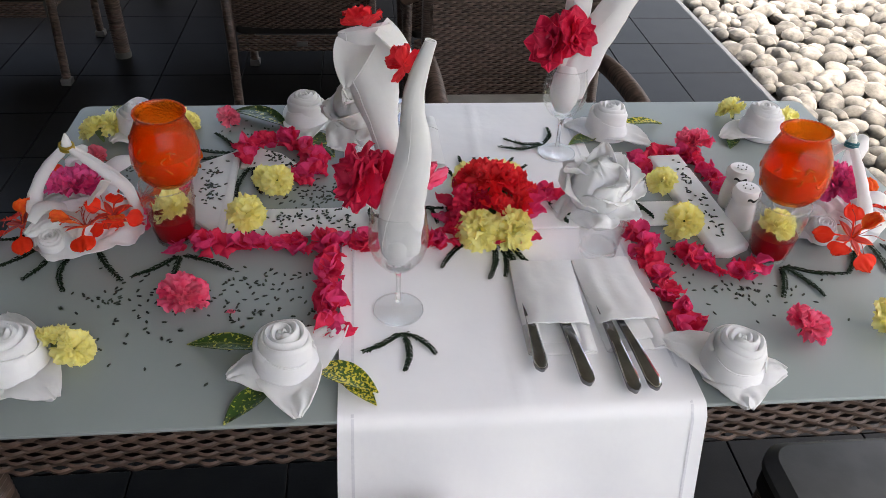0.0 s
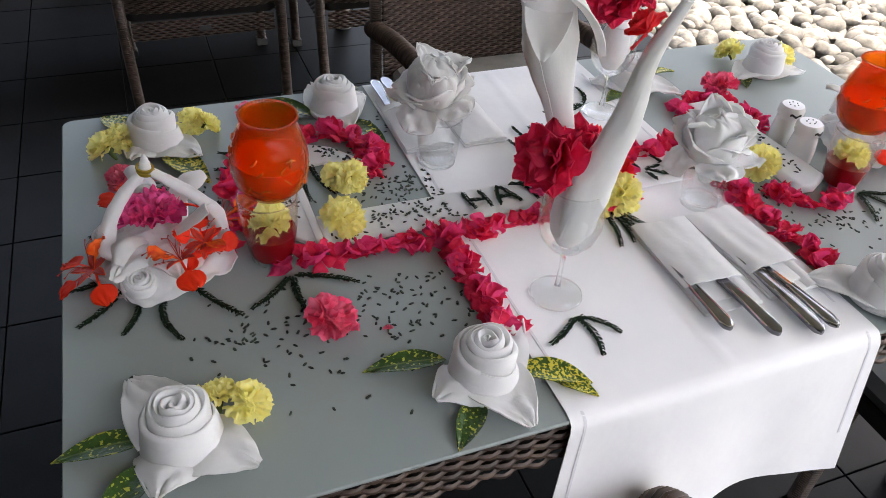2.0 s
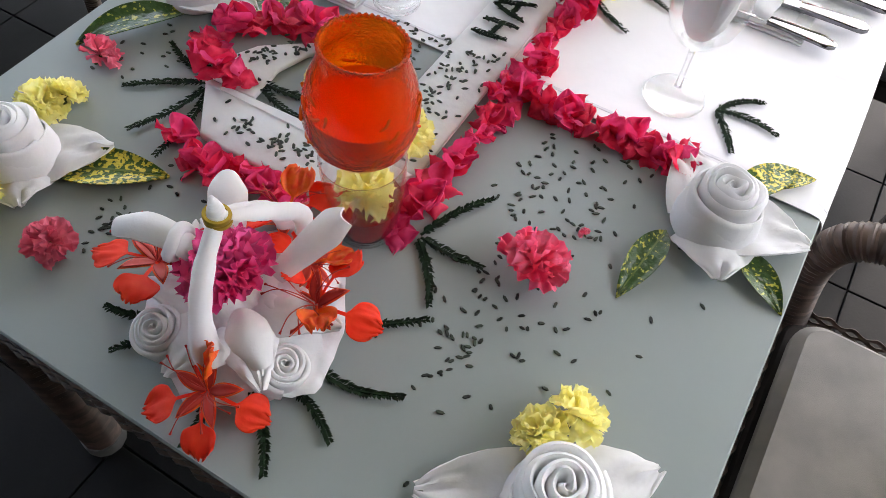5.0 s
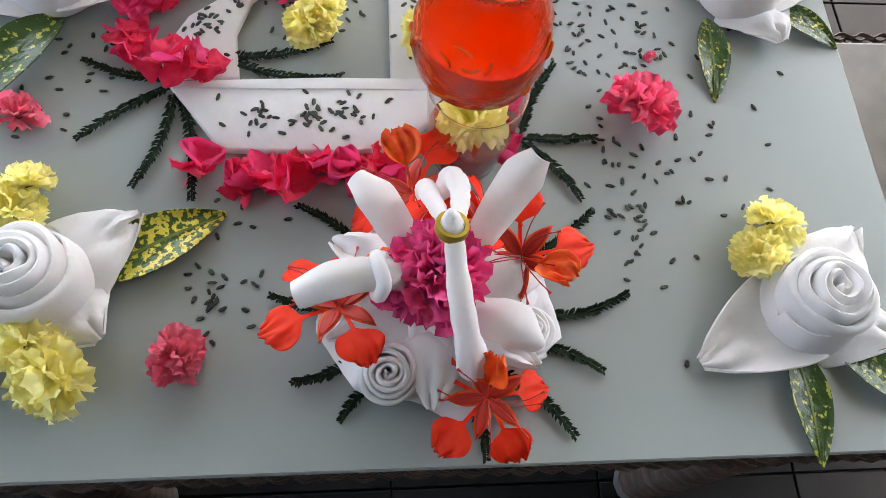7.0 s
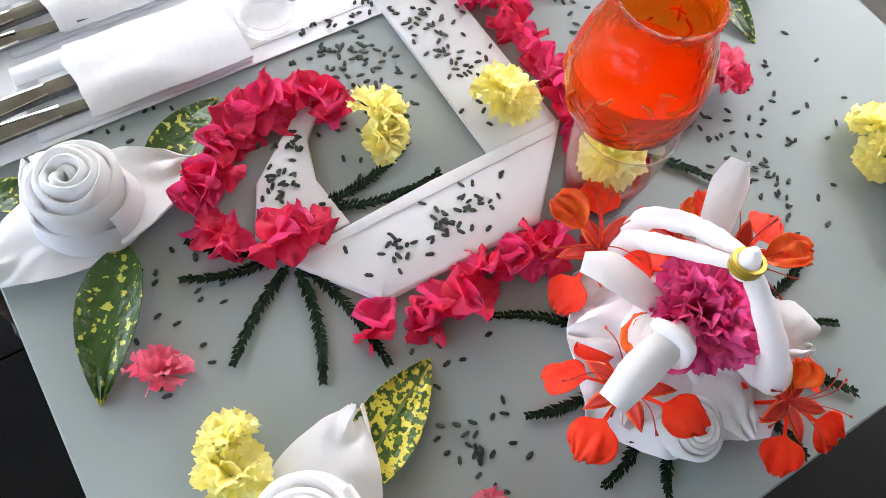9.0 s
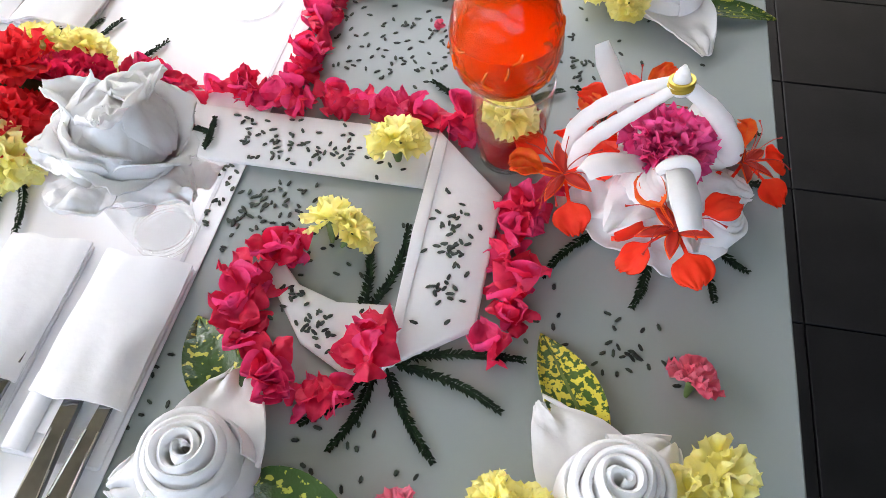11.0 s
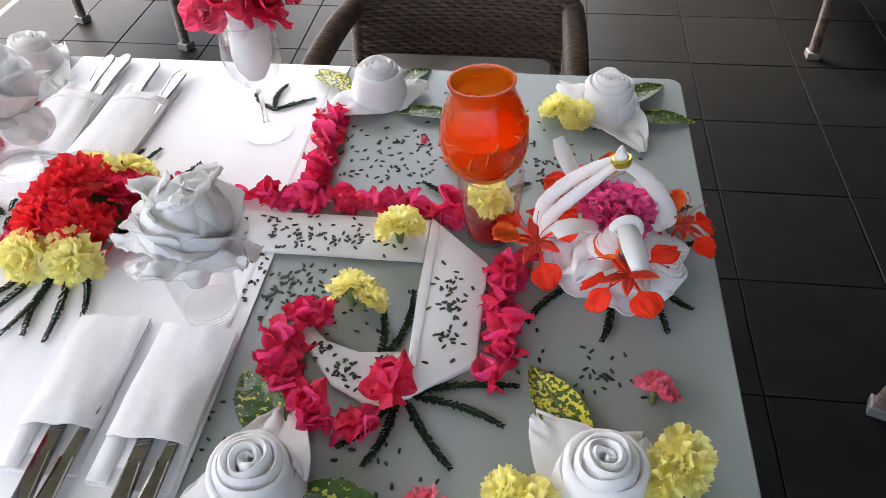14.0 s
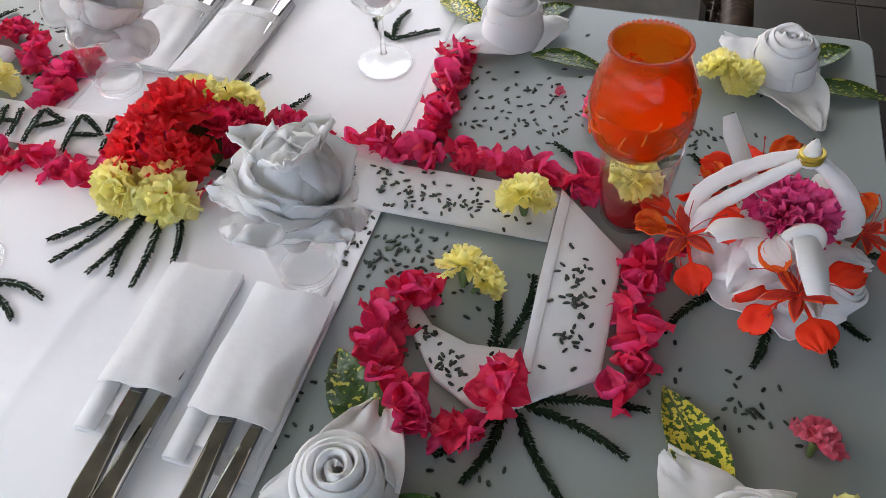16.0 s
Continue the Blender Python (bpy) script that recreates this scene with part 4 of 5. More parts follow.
    part("wing", ribbon([(-0.020, -0.026, 0.058), (-0.034, -0.046, 0.076), (-0.042, -0.062, 0.080), (-0.052, -0.078, 0.066)], [0.026, 0.040, 0.038, 0.016], (0.75, -0.5, 0.1), 0.009), CLOTH, o, "pointed cloth wing")
    return o


napkin_swan(-0.708, -0.002, 0, GOLD, "white napkin folded into a swan with a gold ring")
napkin_swan(0.708, -0.038, 90, TEAL, "white napkin folded into a swan with a teal ring")


# ---- glassware ----
def tumbler_profile(h, r0, r1, w=0.0016, base=0.006):
    outer = [(0, 0), (r0 * 0.9, 0), (r0, 0.003)] + [(r0 + (r1 - r0) * math.sin(math.pi / 2 * k / 8), 0.003 + (h - 0.003) * k / 8) for k in range(1, 9)]
    inner = [(r0 + (r1 - r0) * math.sin(math.pi / 2 * k / 8) - w, 0.003 + (h - 0.003) * k / 8) for k in range(8, 0, -1)] + [(r0 - w * 1.5, base + 0.002), (r0 * 0.7, base), (0, base)]
    return outer + inner


LOTUS_OUT = [curl(0.108, 0.116, 34 - 10 * k, -14 - 20 * k, "pointed" if k == 1 else "broad", cup=-0.10, ruffle=0.03, waves=1.3, nu=16, nv=14, thick=0.0018, ph=k * 1.7, crumple=0.020).mesh("cloth_petal", CLOTH) for k in range(3)]


def hug(span, e0, e1, R, flare, ph):
    """A soft rounded cloth fold that wraps a ball of radius R; its tip rolls outward and down."""
    def fn(u, v):
        w = 2 * v - 1
        prof = (0.45 + 0.55 * min(1.0, u / 0.5)) * math.sqrt(max(0.03, 1 - max(0.0, (u - 0.5) / 0.51) ** 2.6))
        az = radians(span * w * prof + 8 * noise.noise(Vector((u * 2, ph, 4))))
        el = radians(e0 + (e1 - e0) * (u - 0.22 * u ** 5))
        roll = flare * max(0.0, (u - 0.55) / 0.45) ** 2
        sweep = 0.05 * math.sin(3.0 * w + ph) * u
        r = R * (1.0 + roll + sweep - 0.05 * w * w) + 0.012 * u * noise.noise(Vector((u * 1.8 + ph * 3, w * 1.4, ph))) + 0.0035 * noise.noise(Vector((u * 4, w * 4 + ph, 2)))
        return (r * math.cos(el) * math.cos(az), r * math.cos(el) * math.sin(az), 0.92 * r * math.sin(el))
    return sheet(fn, 22, 20, 0.0020)


def cloth_ball(R):
    return sheet(lambda u, v: (lambda d: tuple(d * R * (1 + 0.14 * noise.noise(d * 2.2) + 0.06 * math.sin(4 * math.atan2(d.y, d.x) + 5 * d.z))))(Vector((math.sin(math.pi * u) * math.cos(2 * math.pi * v), math.sin(math.pi * u) * math.sin(2 * math.pi * v), math.cos(math.pi * u)))), 24, 32)


LOTUS_MID = [hug(56, -55, 20 + 10 * k, 0.058, 0.34, 1.7 * k).mesh("cloth_petal", CLOTH) for k in range(3)]
LOTUS_IN = [hug(52, -30, 58 + 10 * k, 0.055, 0.26, 9 + 2.1 * k).mesh("cloth_petal", CLOTH) for k in range(3)]
LOTUS_HEART = [hug(58, 0, 92 + 12 * k, 0.053, 0.16, 20 + 1.3 * k).mesh("cloth_petal", CLOTH) for k in range(3)]
LOTUS_TIP = [curl(0.054, 0.066, 76 - 10 * k, 24 - 12 * k, "pointed", cup=0.22, ruffle=0.03, waves=1.2, nu=14, nv=12, thick=0.0018, ph=2.1 * k, crumple=0.010).mesh("corner_fold", CLOTH) for k in range(3)]
LOTUS_BALL = cloth_ball(0.049).mesh("heart", CLOTH)


def glass_ring(r, z, thick=0.0013):
    """A thick rounded edge of glass."""
    return lathe([(r + thick * math.cos(k * math.pi / 4), z + thick * math.sin(k * math.pi / 4)) for k in range(8)], 48, True)


def tumbler(x, y, turn, dx, dy, dz):
    g = thing("water_tumbler", "clear glass tumbler holding a folded napkin", "glass", on(x, y, turn, TOP + 0.0045), group="water tumblers")
    part("glass_body", lathe(tumbler_profile(0.098, 0.034, 0.043, 0.0020, 0.011), 48), TUMBLER_GLASS, g)
    for name, r, z in (("rim", 0.0422, 0.0976), ("base_ring", 0.0315, 0.0115), ("base_ring", 0.0325, 0.0020)):
        part(name, glass_ring(r, z, 0.0012 if name == "rim" else 0.0018), GLASS, g)
    o = thing("napkin_lotus", "white napkin folded as a lotus in a tumbler", "napkin", on(x + dx, y + dy, turn, TOP + 0.110 + dz) @ pose(0, 0, 0, 0, -10, 0) @ Matrix.Scale(0.91, 4), group="napkin lotuses")
    part("stem_bunch", lathe([(0, -0.060), (0.014, -0.056), (0.026, -0.026), (0.038, -0.004), (0.040, 0.02), (0.02, 0.04), (0, 0.045)], 20), CLOTH, o)
    for k in range(5):
        a = 72 * k + rnd.uniform(-12, 12)
        part("outer_petal", LOTUS_OUT[k % 3], CLOTH, o, m=pose(0.016 * math.cos(radians(a)), 0.016 * math.sin(radians(a)), 0.004 + 0.002 * k, rnd.uniform(-12, 12), rnd.uniform(-10, 8), a) @ Matrix.Diagonal((0.74, 0.80, 0.9, 1)))
    for k, way in enumerate((40, 165, 285)):
        part("corner_fold", LOTUS_TIP[k], CLOTH, o, m=pose(0.026 * math.cos(radians(way)), 0.026 * math.sin(radians(way)), 0.060, rnd.uniform(-15, 15), 0, way))
    part("heart", LOTUS_BALL, CLOTH, o, m=pose(0, 0, 0.046))
    for name, meshes, n, off in (("middle_petal", LOTUS_MID, 5, 31), ("inner_petal", LOTUS_IN, 4, 12), ("heart_petal", LOTUS_HEART, 3, 50)):
        for k in range(n):
            part(name, meshes[k % 3], CLOTH, o, m=pose(0, 0, 0.046, rnd.uniform(-26, 26), rnd.uniform(-18, 18), 360 * k / n + off + rnd.uniform(-16, 16)) @ Matrix.Scale(1 + 0.012 * (k % 3), 4))


tumbler(0.228, -0.118, 20, -0.016, -0.010, 0.004)
tumbler(-0.187, 0.146, 75, -0.010, 0.012, 0.018)


WINE_FOOT = lathe([(0, 0), (0.040, 0.0), (0.0415, 0.0010), (0.0405, 0.0024), (0.030, 0.0036), (0.018, 0.0062), (0.0075, 0.0108), (0, 0.0112)], 48).mesh("foot", FOOT_GLASS)
WINE_STEM = lathe([(0.0075, 0.0110), (0.0046, 0.020), (0.0038, 0.040), (0.0038, 0.060), (0.0046, 0.078), (0.0095, 0.0868)], 24).mesh("stem", GLASS)
WINE_BOWL = lathe([(0, 0.0866), (0.010, 0.0870), (0.026, 0.0972), (0.040, 0.116), (0.0465, 0.138), (0.0465, 0.155), (0.0440, 0.178), (0.0405, 0.203), (0.0398, 0.2036), (0.0393, 0.203), (0.0428, 0.178), (0.0453, 0.155), (0.0452, 0.138), (0.0388, 0.117), (0.025, 0.100), (0.009, 0.0925), (0, 0.0915)], 48).mesh("bowl", TUMBLER_GLASS)


def wine_glass(x, y, legs, blooms, label, flaps=()):
    g = thing("wine_glass", "clear stemmed wine glass holding a tall napkin", "glass", on(x, y, 0, TOP + 0.0045), group="wine glasses")
    part("bowl", WINE_BOWL, TUMBLER_GLASS, g)
    part("stem", WINE_STEM, GLASS, g)
    part("foot", WINE_FOOT, FOOT_GLASS, g)
    part("foot_rim", glass_ring(0.0405, 0.0013, 0.0011), GLASS, g)
    part("rim", glass_ring(0.0398, 0.2032, 0.0008), GLASS, g)
    part("bowl_base", lathe([(0, 0.0870), (0.010, 0.0880), (0.020, 0.0950), (0.012, 0.0955), (0, 0.0935)], 32), GLASS, g, "thick clear glass at the stem")
    o = thing("tall_napkin", label, "napkin", on(x, y, 0, TOP + 0.0045))
    part("bunch", lathe([(0, 0.098), (0.016, 0.104), (0.027, 0.124), (0.031, 0.148), (0.028, 0.180), (0.018, 0.205), (0, 0.21)], 24), CLOTH, o)
    for pts, radii, flat, twist in legs:
        line = bend(pts, 32)
        n = len(line)

        def fn(u, v, line=line, radii=radii, flat=flat, twist=twist, n=n):
            i = min(n - 2, int(u * (n - 1)))
            f = u * (n - 1) - i
            p = line[i].lerp(line[i + 1], f)
            t = (line[min(i + 2, n - 1)] - line[max(i - 1, 0)]).normalized()
            s = t.cross(Vector((0, 1, 0.2))).normalized()
            w = t.cross(s)
            r = float(np.interp(u, np.linspace(0, 1, len(radii)), radii))
            a = v * 2.15 * math.pi + twist * u
            k = 1 + 0.10 * v
            fold = 1 + 0.07 * math.sin(3 * a + 5 * u)
            fold += 0.12 * noise.noise(Vector((u * 5 + twist, math.cos(a) * 1.3, math.sin(a) * 1.3))) + 0.08 * noise.noise(Vector((u * 14, math.cos(a) * 3, math.sin(a) * 3)))
            q = p + (s * math.cos(a) + w * math.sin(a) * flat) * r * k * fold
            return tuple(q)
        part("cloth_cone", sheet(fn, 40, 30, 0.0018), CLOTH, o, "rolled cloth cone")
    for fx, fy, fz, way, L in flaps:
        part("cloth_flap", curl(L, 0.060, -35, -75, "pointed", cup=0.15, ruffle=0.05, waves=1.3, nu=10, nv=8, thick=0.0018), CLOTH, o, m=pose(fx, fy, fz, 0, 0, way))
    for k, (bx, by, bz, s, rx, ry, mesh) in enumerate(blooms):
        part("bloom", mesh, CRIMSON, o, "crimson bloom", m=pose(bx, by, bz, rx, ry, 50 * k) @ Matrix.Scale(s, 4))


CRIMSON_BLOOM = bloom(0.047, 101, counts=(4, 6, 7), jag=0.02, ruffle=0.05, kind="ovate", wide=0.95).mesh("bloom", CRIMSON)
RED_BLOOM = bloom(0.032, 103, counts=(4, 5), jag=0.0, ruffle=0.07, kind="broad").mesh("bloom", RED)
MAG_BLOOM = bloom(0.040, 105, counts=(4, 6, 7), jag=0.0, ruffle=0.06, kind="broad").mesh("bloom", PINK)
wine_glass(-0.143, -0.262, (
    ([(0.008, 0.012, 0.150), (-0.004, 0.036, 0.235), (-0.026, 0.062, 0.340), (-0.046, 0.083, 0.445)], [0.008, 0.010, 0.014, 0.021, 0.037, 0.034], 0.5, 0.5),
    ([(0.004, -0.010, 0.130), (0.008, -0.022, 0.220), (0.020, -0.045, 0.320), (0.016, -0.068, 0.420), (0.034, -0.085, 0.495)], [0.026, 0.030, 0.028, 0.022, 0.014, 0.010, 0.006], 0.6, 1.4)),
    ((-0.044, -0.010, 0.258, 1.15, 15, -55, CRIMSON_BLOOM), (-0.030, 0.028, 0.232, 1.15, -20, -40, CRIMSON_BLOOM), (0.045, 0.020, 0.226, 1.0, -10, 60, MAG_BLOOM), (0.012, 0.045, 0.235, 1.0, -50, 10, CRIMSON_BLOOM),
     (-0.044, 0.078, 0.450, 1.0, 25, 10, RED_BLOOM), (0.004, -0.070, 0.455, 0.85, 30, -60, RED_BLOOM)), "white napkin rolled in two tall cones with red flowers", ((-0.026, 0.066, 0.448, -18, 0.098), (-0.052, 0.060, 0.430, -120, 0.06)))
wine_glass(0.226, 0.236, (
    ([(-0.006, 0.0, 0.150), (0.006, 0.006, 0.24), (0.008, 0.014, 0.340), (0.010, 0.02, 0.460)], [0.018, 0.020, 0.022, 0.024, 0.014], 0.6, 0.8),
    ([(0.010, 0.0, 0.140), (0.040, 0.004, 0.235), (0.085, 0.006, 0.330), (0.135, 0.006, 0.420)], [0.026, 0.032, 0.034, 0.028, 0.008], 0.6, 1.2)),
    ((-0.040, -0.034, 0.262, 1.25, 30, -50, CRIMSON_BLOOM), (-0.020, -0.048, 0.290, 1.1, 60, -10, CRIMSON_BLOOM), (-0.028, 0.030, 0.225, 1.0, -45, -40, MAG_BLOOM)), "white napkin rolled in two tall cones with crimson flowers")


# ---- candle lamps ----
def candle_lamp(x, y, turn):
    g = thing("candle_tumbler", "glass tumbler of red water with a yellow carnation", "glass", on(x, y, turn, TOP + 0.0005), group="candle tumblers")
    part("glass_body", lathe(tumbler_profile(0.118, 0.034, 0.0455), 48), TUMBLER_GLASS, g)
    part("rim", glass_ring(0.0447, 0.1174, 0.0010), GLASS, g)
    part("base_ring", glass_ring(0.0318, 0.0030, 0.0020), GLASS, g)
    part("red_water", lathe([(0, 0.0075), (0.0315, 0.0078), (0.0360, 0.020), (0.0405, 0.052), (0, 0.052)], 40), RED_DRINK, g, "red-tinted water")
    part("carnation", YELLOWS[1], YELLOW, g, "floating yellow carnation", m=pose(0, 0, 0.056) @ Matrix.Diagonal((0.80, 0.80, 1.10, 1)))
    o = thing("orange_candle_bowl", "orange crackled glass candle bowl resting on a tumbler", "candle holder", on(x + 0.007, y + 0.008, turn, TOP + 0.1150) @ pose(0, 0, 0, 3, 2, 0), group="orange candle bowls")
    prof = [(0, 0.0), (0.020, 0.001), (0.038, 0.009), (0.051, 0.026), (0.0575, 0.050), (0.0570, 0.074), (0.0515, 0.098), (0.0435, 0.117), (0.0395, 0.127), (0.0400, 0.134), (0.0415, 0.138)]
    inner = [(r - 0.0022, z + 0.0015) for r, z in prof[::-1][:-1]] + [(0, 0.0035)]
    inner[0] = (0.0390, 0.138)
    part("bowl", lathe(prof + inner, 56), ORANGE_GLASS, o)
    part("candle", lathe([(0, 0.0055), (0.022, 0.007), (0.039, 0.018), (0.0485, 0.036), (0.0535, 0.058), (0.0530, 0.068), (0.048, 0.0655), (0.02, 0.064), (0, 0.0645)], 40), ORANGE_WAX, o, "orange wax inside the bowl")
    bead = lathe([(0, -0.0022), (0.0016, -0.0016), (0.0024, 0), (0.0016, 0.0016), (0, 0.0022)], 8)
    beads = Geo()
    for k in range(44):
        a = 2 * math.pi * k / 44
        beads.join(bead, pose(0.0408 * math.cos(a), 0.0408 * math.sin(a), 0.1375))
    tagged(part("beaded_rim", beads, ORANGE_GLASS, o), kind="stuff")
    r = random.Random(int(abs(x) * 100))
    for k in range(26):
        a, z = r.uniform(0, 360), r.uniform(0.028, 0.095)
        rad = float(np.interp(z, [p[1] for p in prof], [p[0] for p in prof]))
        part("relief", tube(bend([(0, -0.008, 0), (0.0012, 0, r.uniform(-0.004, 0.004)), (0, 0.008, r.uniform(-0.006, 0.006))], 8), [0.0005] + [0.0016] * 7 + [0.0005], 6), EMBOSS, o, m=pose(0, 0, z, 0, 0, a) @ pose(rad - 0.0002, 0, 0, r.choice((0, 85, 45, -45)), 0, 0))


candle_lamp(-0.538, -0.040, 15)
candle_lamp(0.546, -0.138, 200)


# ---- shakers ----
def shaker(x, y, turn, label):
    o = thing("shaker", label, "shaker", on(x, y, turn), group="salt and pepper shakers")
    part("body", lathe([(0, 0), (0.026, 0), (0.028, 0.003), (0.0275, 0.030), (0.0245, 0.052), (0.0235, 0.056), (0.0235, 0.060), (0.0265, 0.066), (0.0265, 0.078), (0.022, 0.085), (0, 0.087)], 36), CERAMIC, o)
    for k in range(6):
        part("hole", lathe([(0, -0.001), (0.0014, -0.001), (0.0014, 0.0006), (0, 0.0006)], 8), BLACK, o, m=pose(0.009 * math.cos(k * 1.047), 0.009 * math.sin(k * 1.047), 0.0868))
    part("print", sheet(lambda u, v: (0.0268 * math.cos(-2.4 + 0.9 * u), 0.0268 * math.sin(-2.4 + 0.9 * u), 0.069 + 0.005 * v + 0.002 * math.sin(9 * u)), 10, 2, 0.0003), BLACK, o, "small dark printed mark")


shaker(0.545, 0.030, 0, "white ceramic salt shaker beside the red flowers")
shaker(0.528, -0.040, 30, "white ceramic pepper shaker beside the candle tumbler")


# ---- cutlery in napkin pouches ----
def pouch(x, y, turn, w=0.104, top=0.165, base=0.222):
    o = thing("cutlery_pouch", "white napkin folded into a cutlery pouch on the runner", "napkin", on(x, y, turn, TOP + 0.0042), group="cutlery pouches")
    part("lower_fold", rounded_slab(-w / 2, -base, w / 2, 0, 0, 0.0035, 0.004, 0.0012), CLOTH, o)
    for sx in (-1, 1):
        part("side_fold", sheet(lambda u, v, s=sx: (s * (w / 2 - 0.002 - 0.024 * v), -0.05 - (base - 0.052) * u, 0.0052 + 0.004 * math.sin(math.pi * v) + 0.002 * math.sin(4 * u + s)), 14, 6, 0.002), CLOTH, o)
    part("middle_fold", rounded_slab(-w / 2 + 0.006, -base + 0.022, w / 2 - 0.004, -0.003, 0.0036, 0.0065, 0.004, 0.001), CLOTH, o)

    def front(u, v):
        e = 2 * v - 1
        bulge = (1 - abs(e) ** 3) * (0.004 + 0.007 * u)
        return (e * w / 2 * (1.0 - 0.02 * u) + 0.004 * noise.noise(Vector((u * 2, x * 20, 1))), -u * top - 0.004 * noise.noise(Vector((e * 2, x * 20, 5))) - 0.003 * math.cos(e * 2), 0.0085 + bulge + (0.0004 * math.sin(u * 9 + e * 3) + 0.0032 * noise.noise(Vector((u * 3 + x * 30, e * 2.2, y * 20)))) * (1 - e ** 4))
    part("front_fold", sheet(front, 22, 18, 0.0035), CLOTH, o)
    part("hem_fold", sheet(lambda u, v: (lambda p: (p[0], p[1], p[2] + 0.0022))(front(0.90 + 0.115 * u, v)), 4, 18, 0.002), CLOTH, o)
    return o


HANDLE_LEN = 0.20


def handle(kind):
    g = Geo()
    n = 30
    verts, faces = [], []
    for i in range(n + 1):
        u = i / n
        w = 0.0050 + 0.0068 * u ** 1.6 if kind != "knife" else 0.0070 + 0.0044 * u
        if u > 0.93:
            w *= math.sqrt(max(0.02, 1 - ((u - 0.93) / 0.072) ** 2))
        t = 0.0022 + 0.0008 * u + (0.0012 if kind == "knife" else 0)
        for a in range(12):
            ang = 2 * math.pi * a / 12
            c, s = math.cos(ang), math.sin(ang)
            rim = 1.25 if abs(c) > 0.8 else 1.0
            verts.append((w * (abs(c) ** 0.7) * (1 if c >= 0 else -1), -u * HANDLE_LEN, t * (abs(s) ** 0.45) * (1 if s >= 0 else -1) * rim + 0.0035 * math.sin(u * 2.6)))
    for i in range(n):
        faces += [(i * 12 + a, i * 12 + (a + 1) % 12, (i + 1) * 12 + (a + 1) % 12, (i + 1) * 12 + a) for a in range(12)]
    faces += [tuple(range(12)), tuple(n * 12 + a for a in range(11, -1, -1))]
    return g.add(verts, faces)


HANDLES = {k: handle(k).mesh("handle", STEEL_DARK_MIRROR) for k in ("fork", "knife")}
RIDGE = tube(bend([(0.0064, -0.10, 0.0066), (0.0092, -0.16, 0.0058), (0.0100, -0.180, 0.0052), (0.0055, -0.194, 0.0046), (0, -0.197, 0.0042), (-0.0055, -0.194, 0.0046), (-0.0100, -0.180, 0.0052), (-0.0092, -0.16, 0.0058), (-0.0064, -0.10, 0.0066)], 40), 0.0013, 6).mesh("border", RIM_GLINT)


def cutlery(x, y, turn, kind):
    o = thing("table_" + kind, f"polished steel {kind} with beaded handle in a napkin pouch", kind, on(x, y, turn, TOP + 0.0135), group="cutlery")
    part("handle", HANDLES[kind], STEEL_DARK_MIRROR, o)
    part("border", RIDGE, RIM_GLINT, o, "raised border with the edge highlight in its colour")


pouch(0.112, -0.158, -1, 0.110)
pouch(0.222, -0.156, 2, 0.104)
for x, y, turn, kind in ((0.066, -0.421, 0, "fork"), (0.131, -0.452, 4, "knife"), (0.196, -0.470, 2, "knife"), (0.229, -0.467, 6, "fork")):
    a = radians(turn)
    cutlery(x - math.sin(a) * HANDLE_LEN, y + math.cos(a) * HANDLE_LEN, turn, kind)
pouch(-0.072, 0.176, 181, 0.092)
pouch(-0.188, 0.184, 179, 0.098)
for x, y, turn, kind in ((-0.086, 0.478, 183, "knife"), (-0.108, 0.482, 179, "fork"), (-0.190, 0.480, 182, "knife"), (-0.214, 0.476, 178, "fork")):
    a = radians(turn)
    cutlery(x - math.sin(a) * HANDLE_LEN, y + math.cos(a) * HANDLE_LEN, turn, kind)


# ---- leaves ----
BLADES = {m: [curl(1.0, 0.40, 10 + 4 * k, -12 - 4 * k, "leaf", cup=0.12, ruffle=0.012, waves=2.5, nu=16, nv=8, thick=0.008, ph=k).mesh("blade", m) for k in range(3)] for m in (SPOT_LEAF, DARK_LEAF)}
MIDRIB = curl(0.97, 0.022, 10, -12, "", nu=14, nv=2, thick=0.008).mesh("midrib", VEIN)


def spotted_leaf(x0, y0, x1, y1, mat, k, wide=1.0, z=0.001):
    L = math.hypot(x1 - x0, y1 - y0)
    o = thing("spotted_leaf", "glossy yellow-spotted green leaf under a napkin rose", "leaf", pose(x0, y0, TOP + z, 0, 0, math.degrees(math.atan2(y1 - y0, x1 - x0))), group="spotted leaves")
    data = BLADES[mat][k % 3]
    for e in (part("blade", data, mat, o), part("midrib", MIDRIB, VEIN, o, m=pose(0, 0, 0.0005))):
        e.scale = (L, L * wide, L)


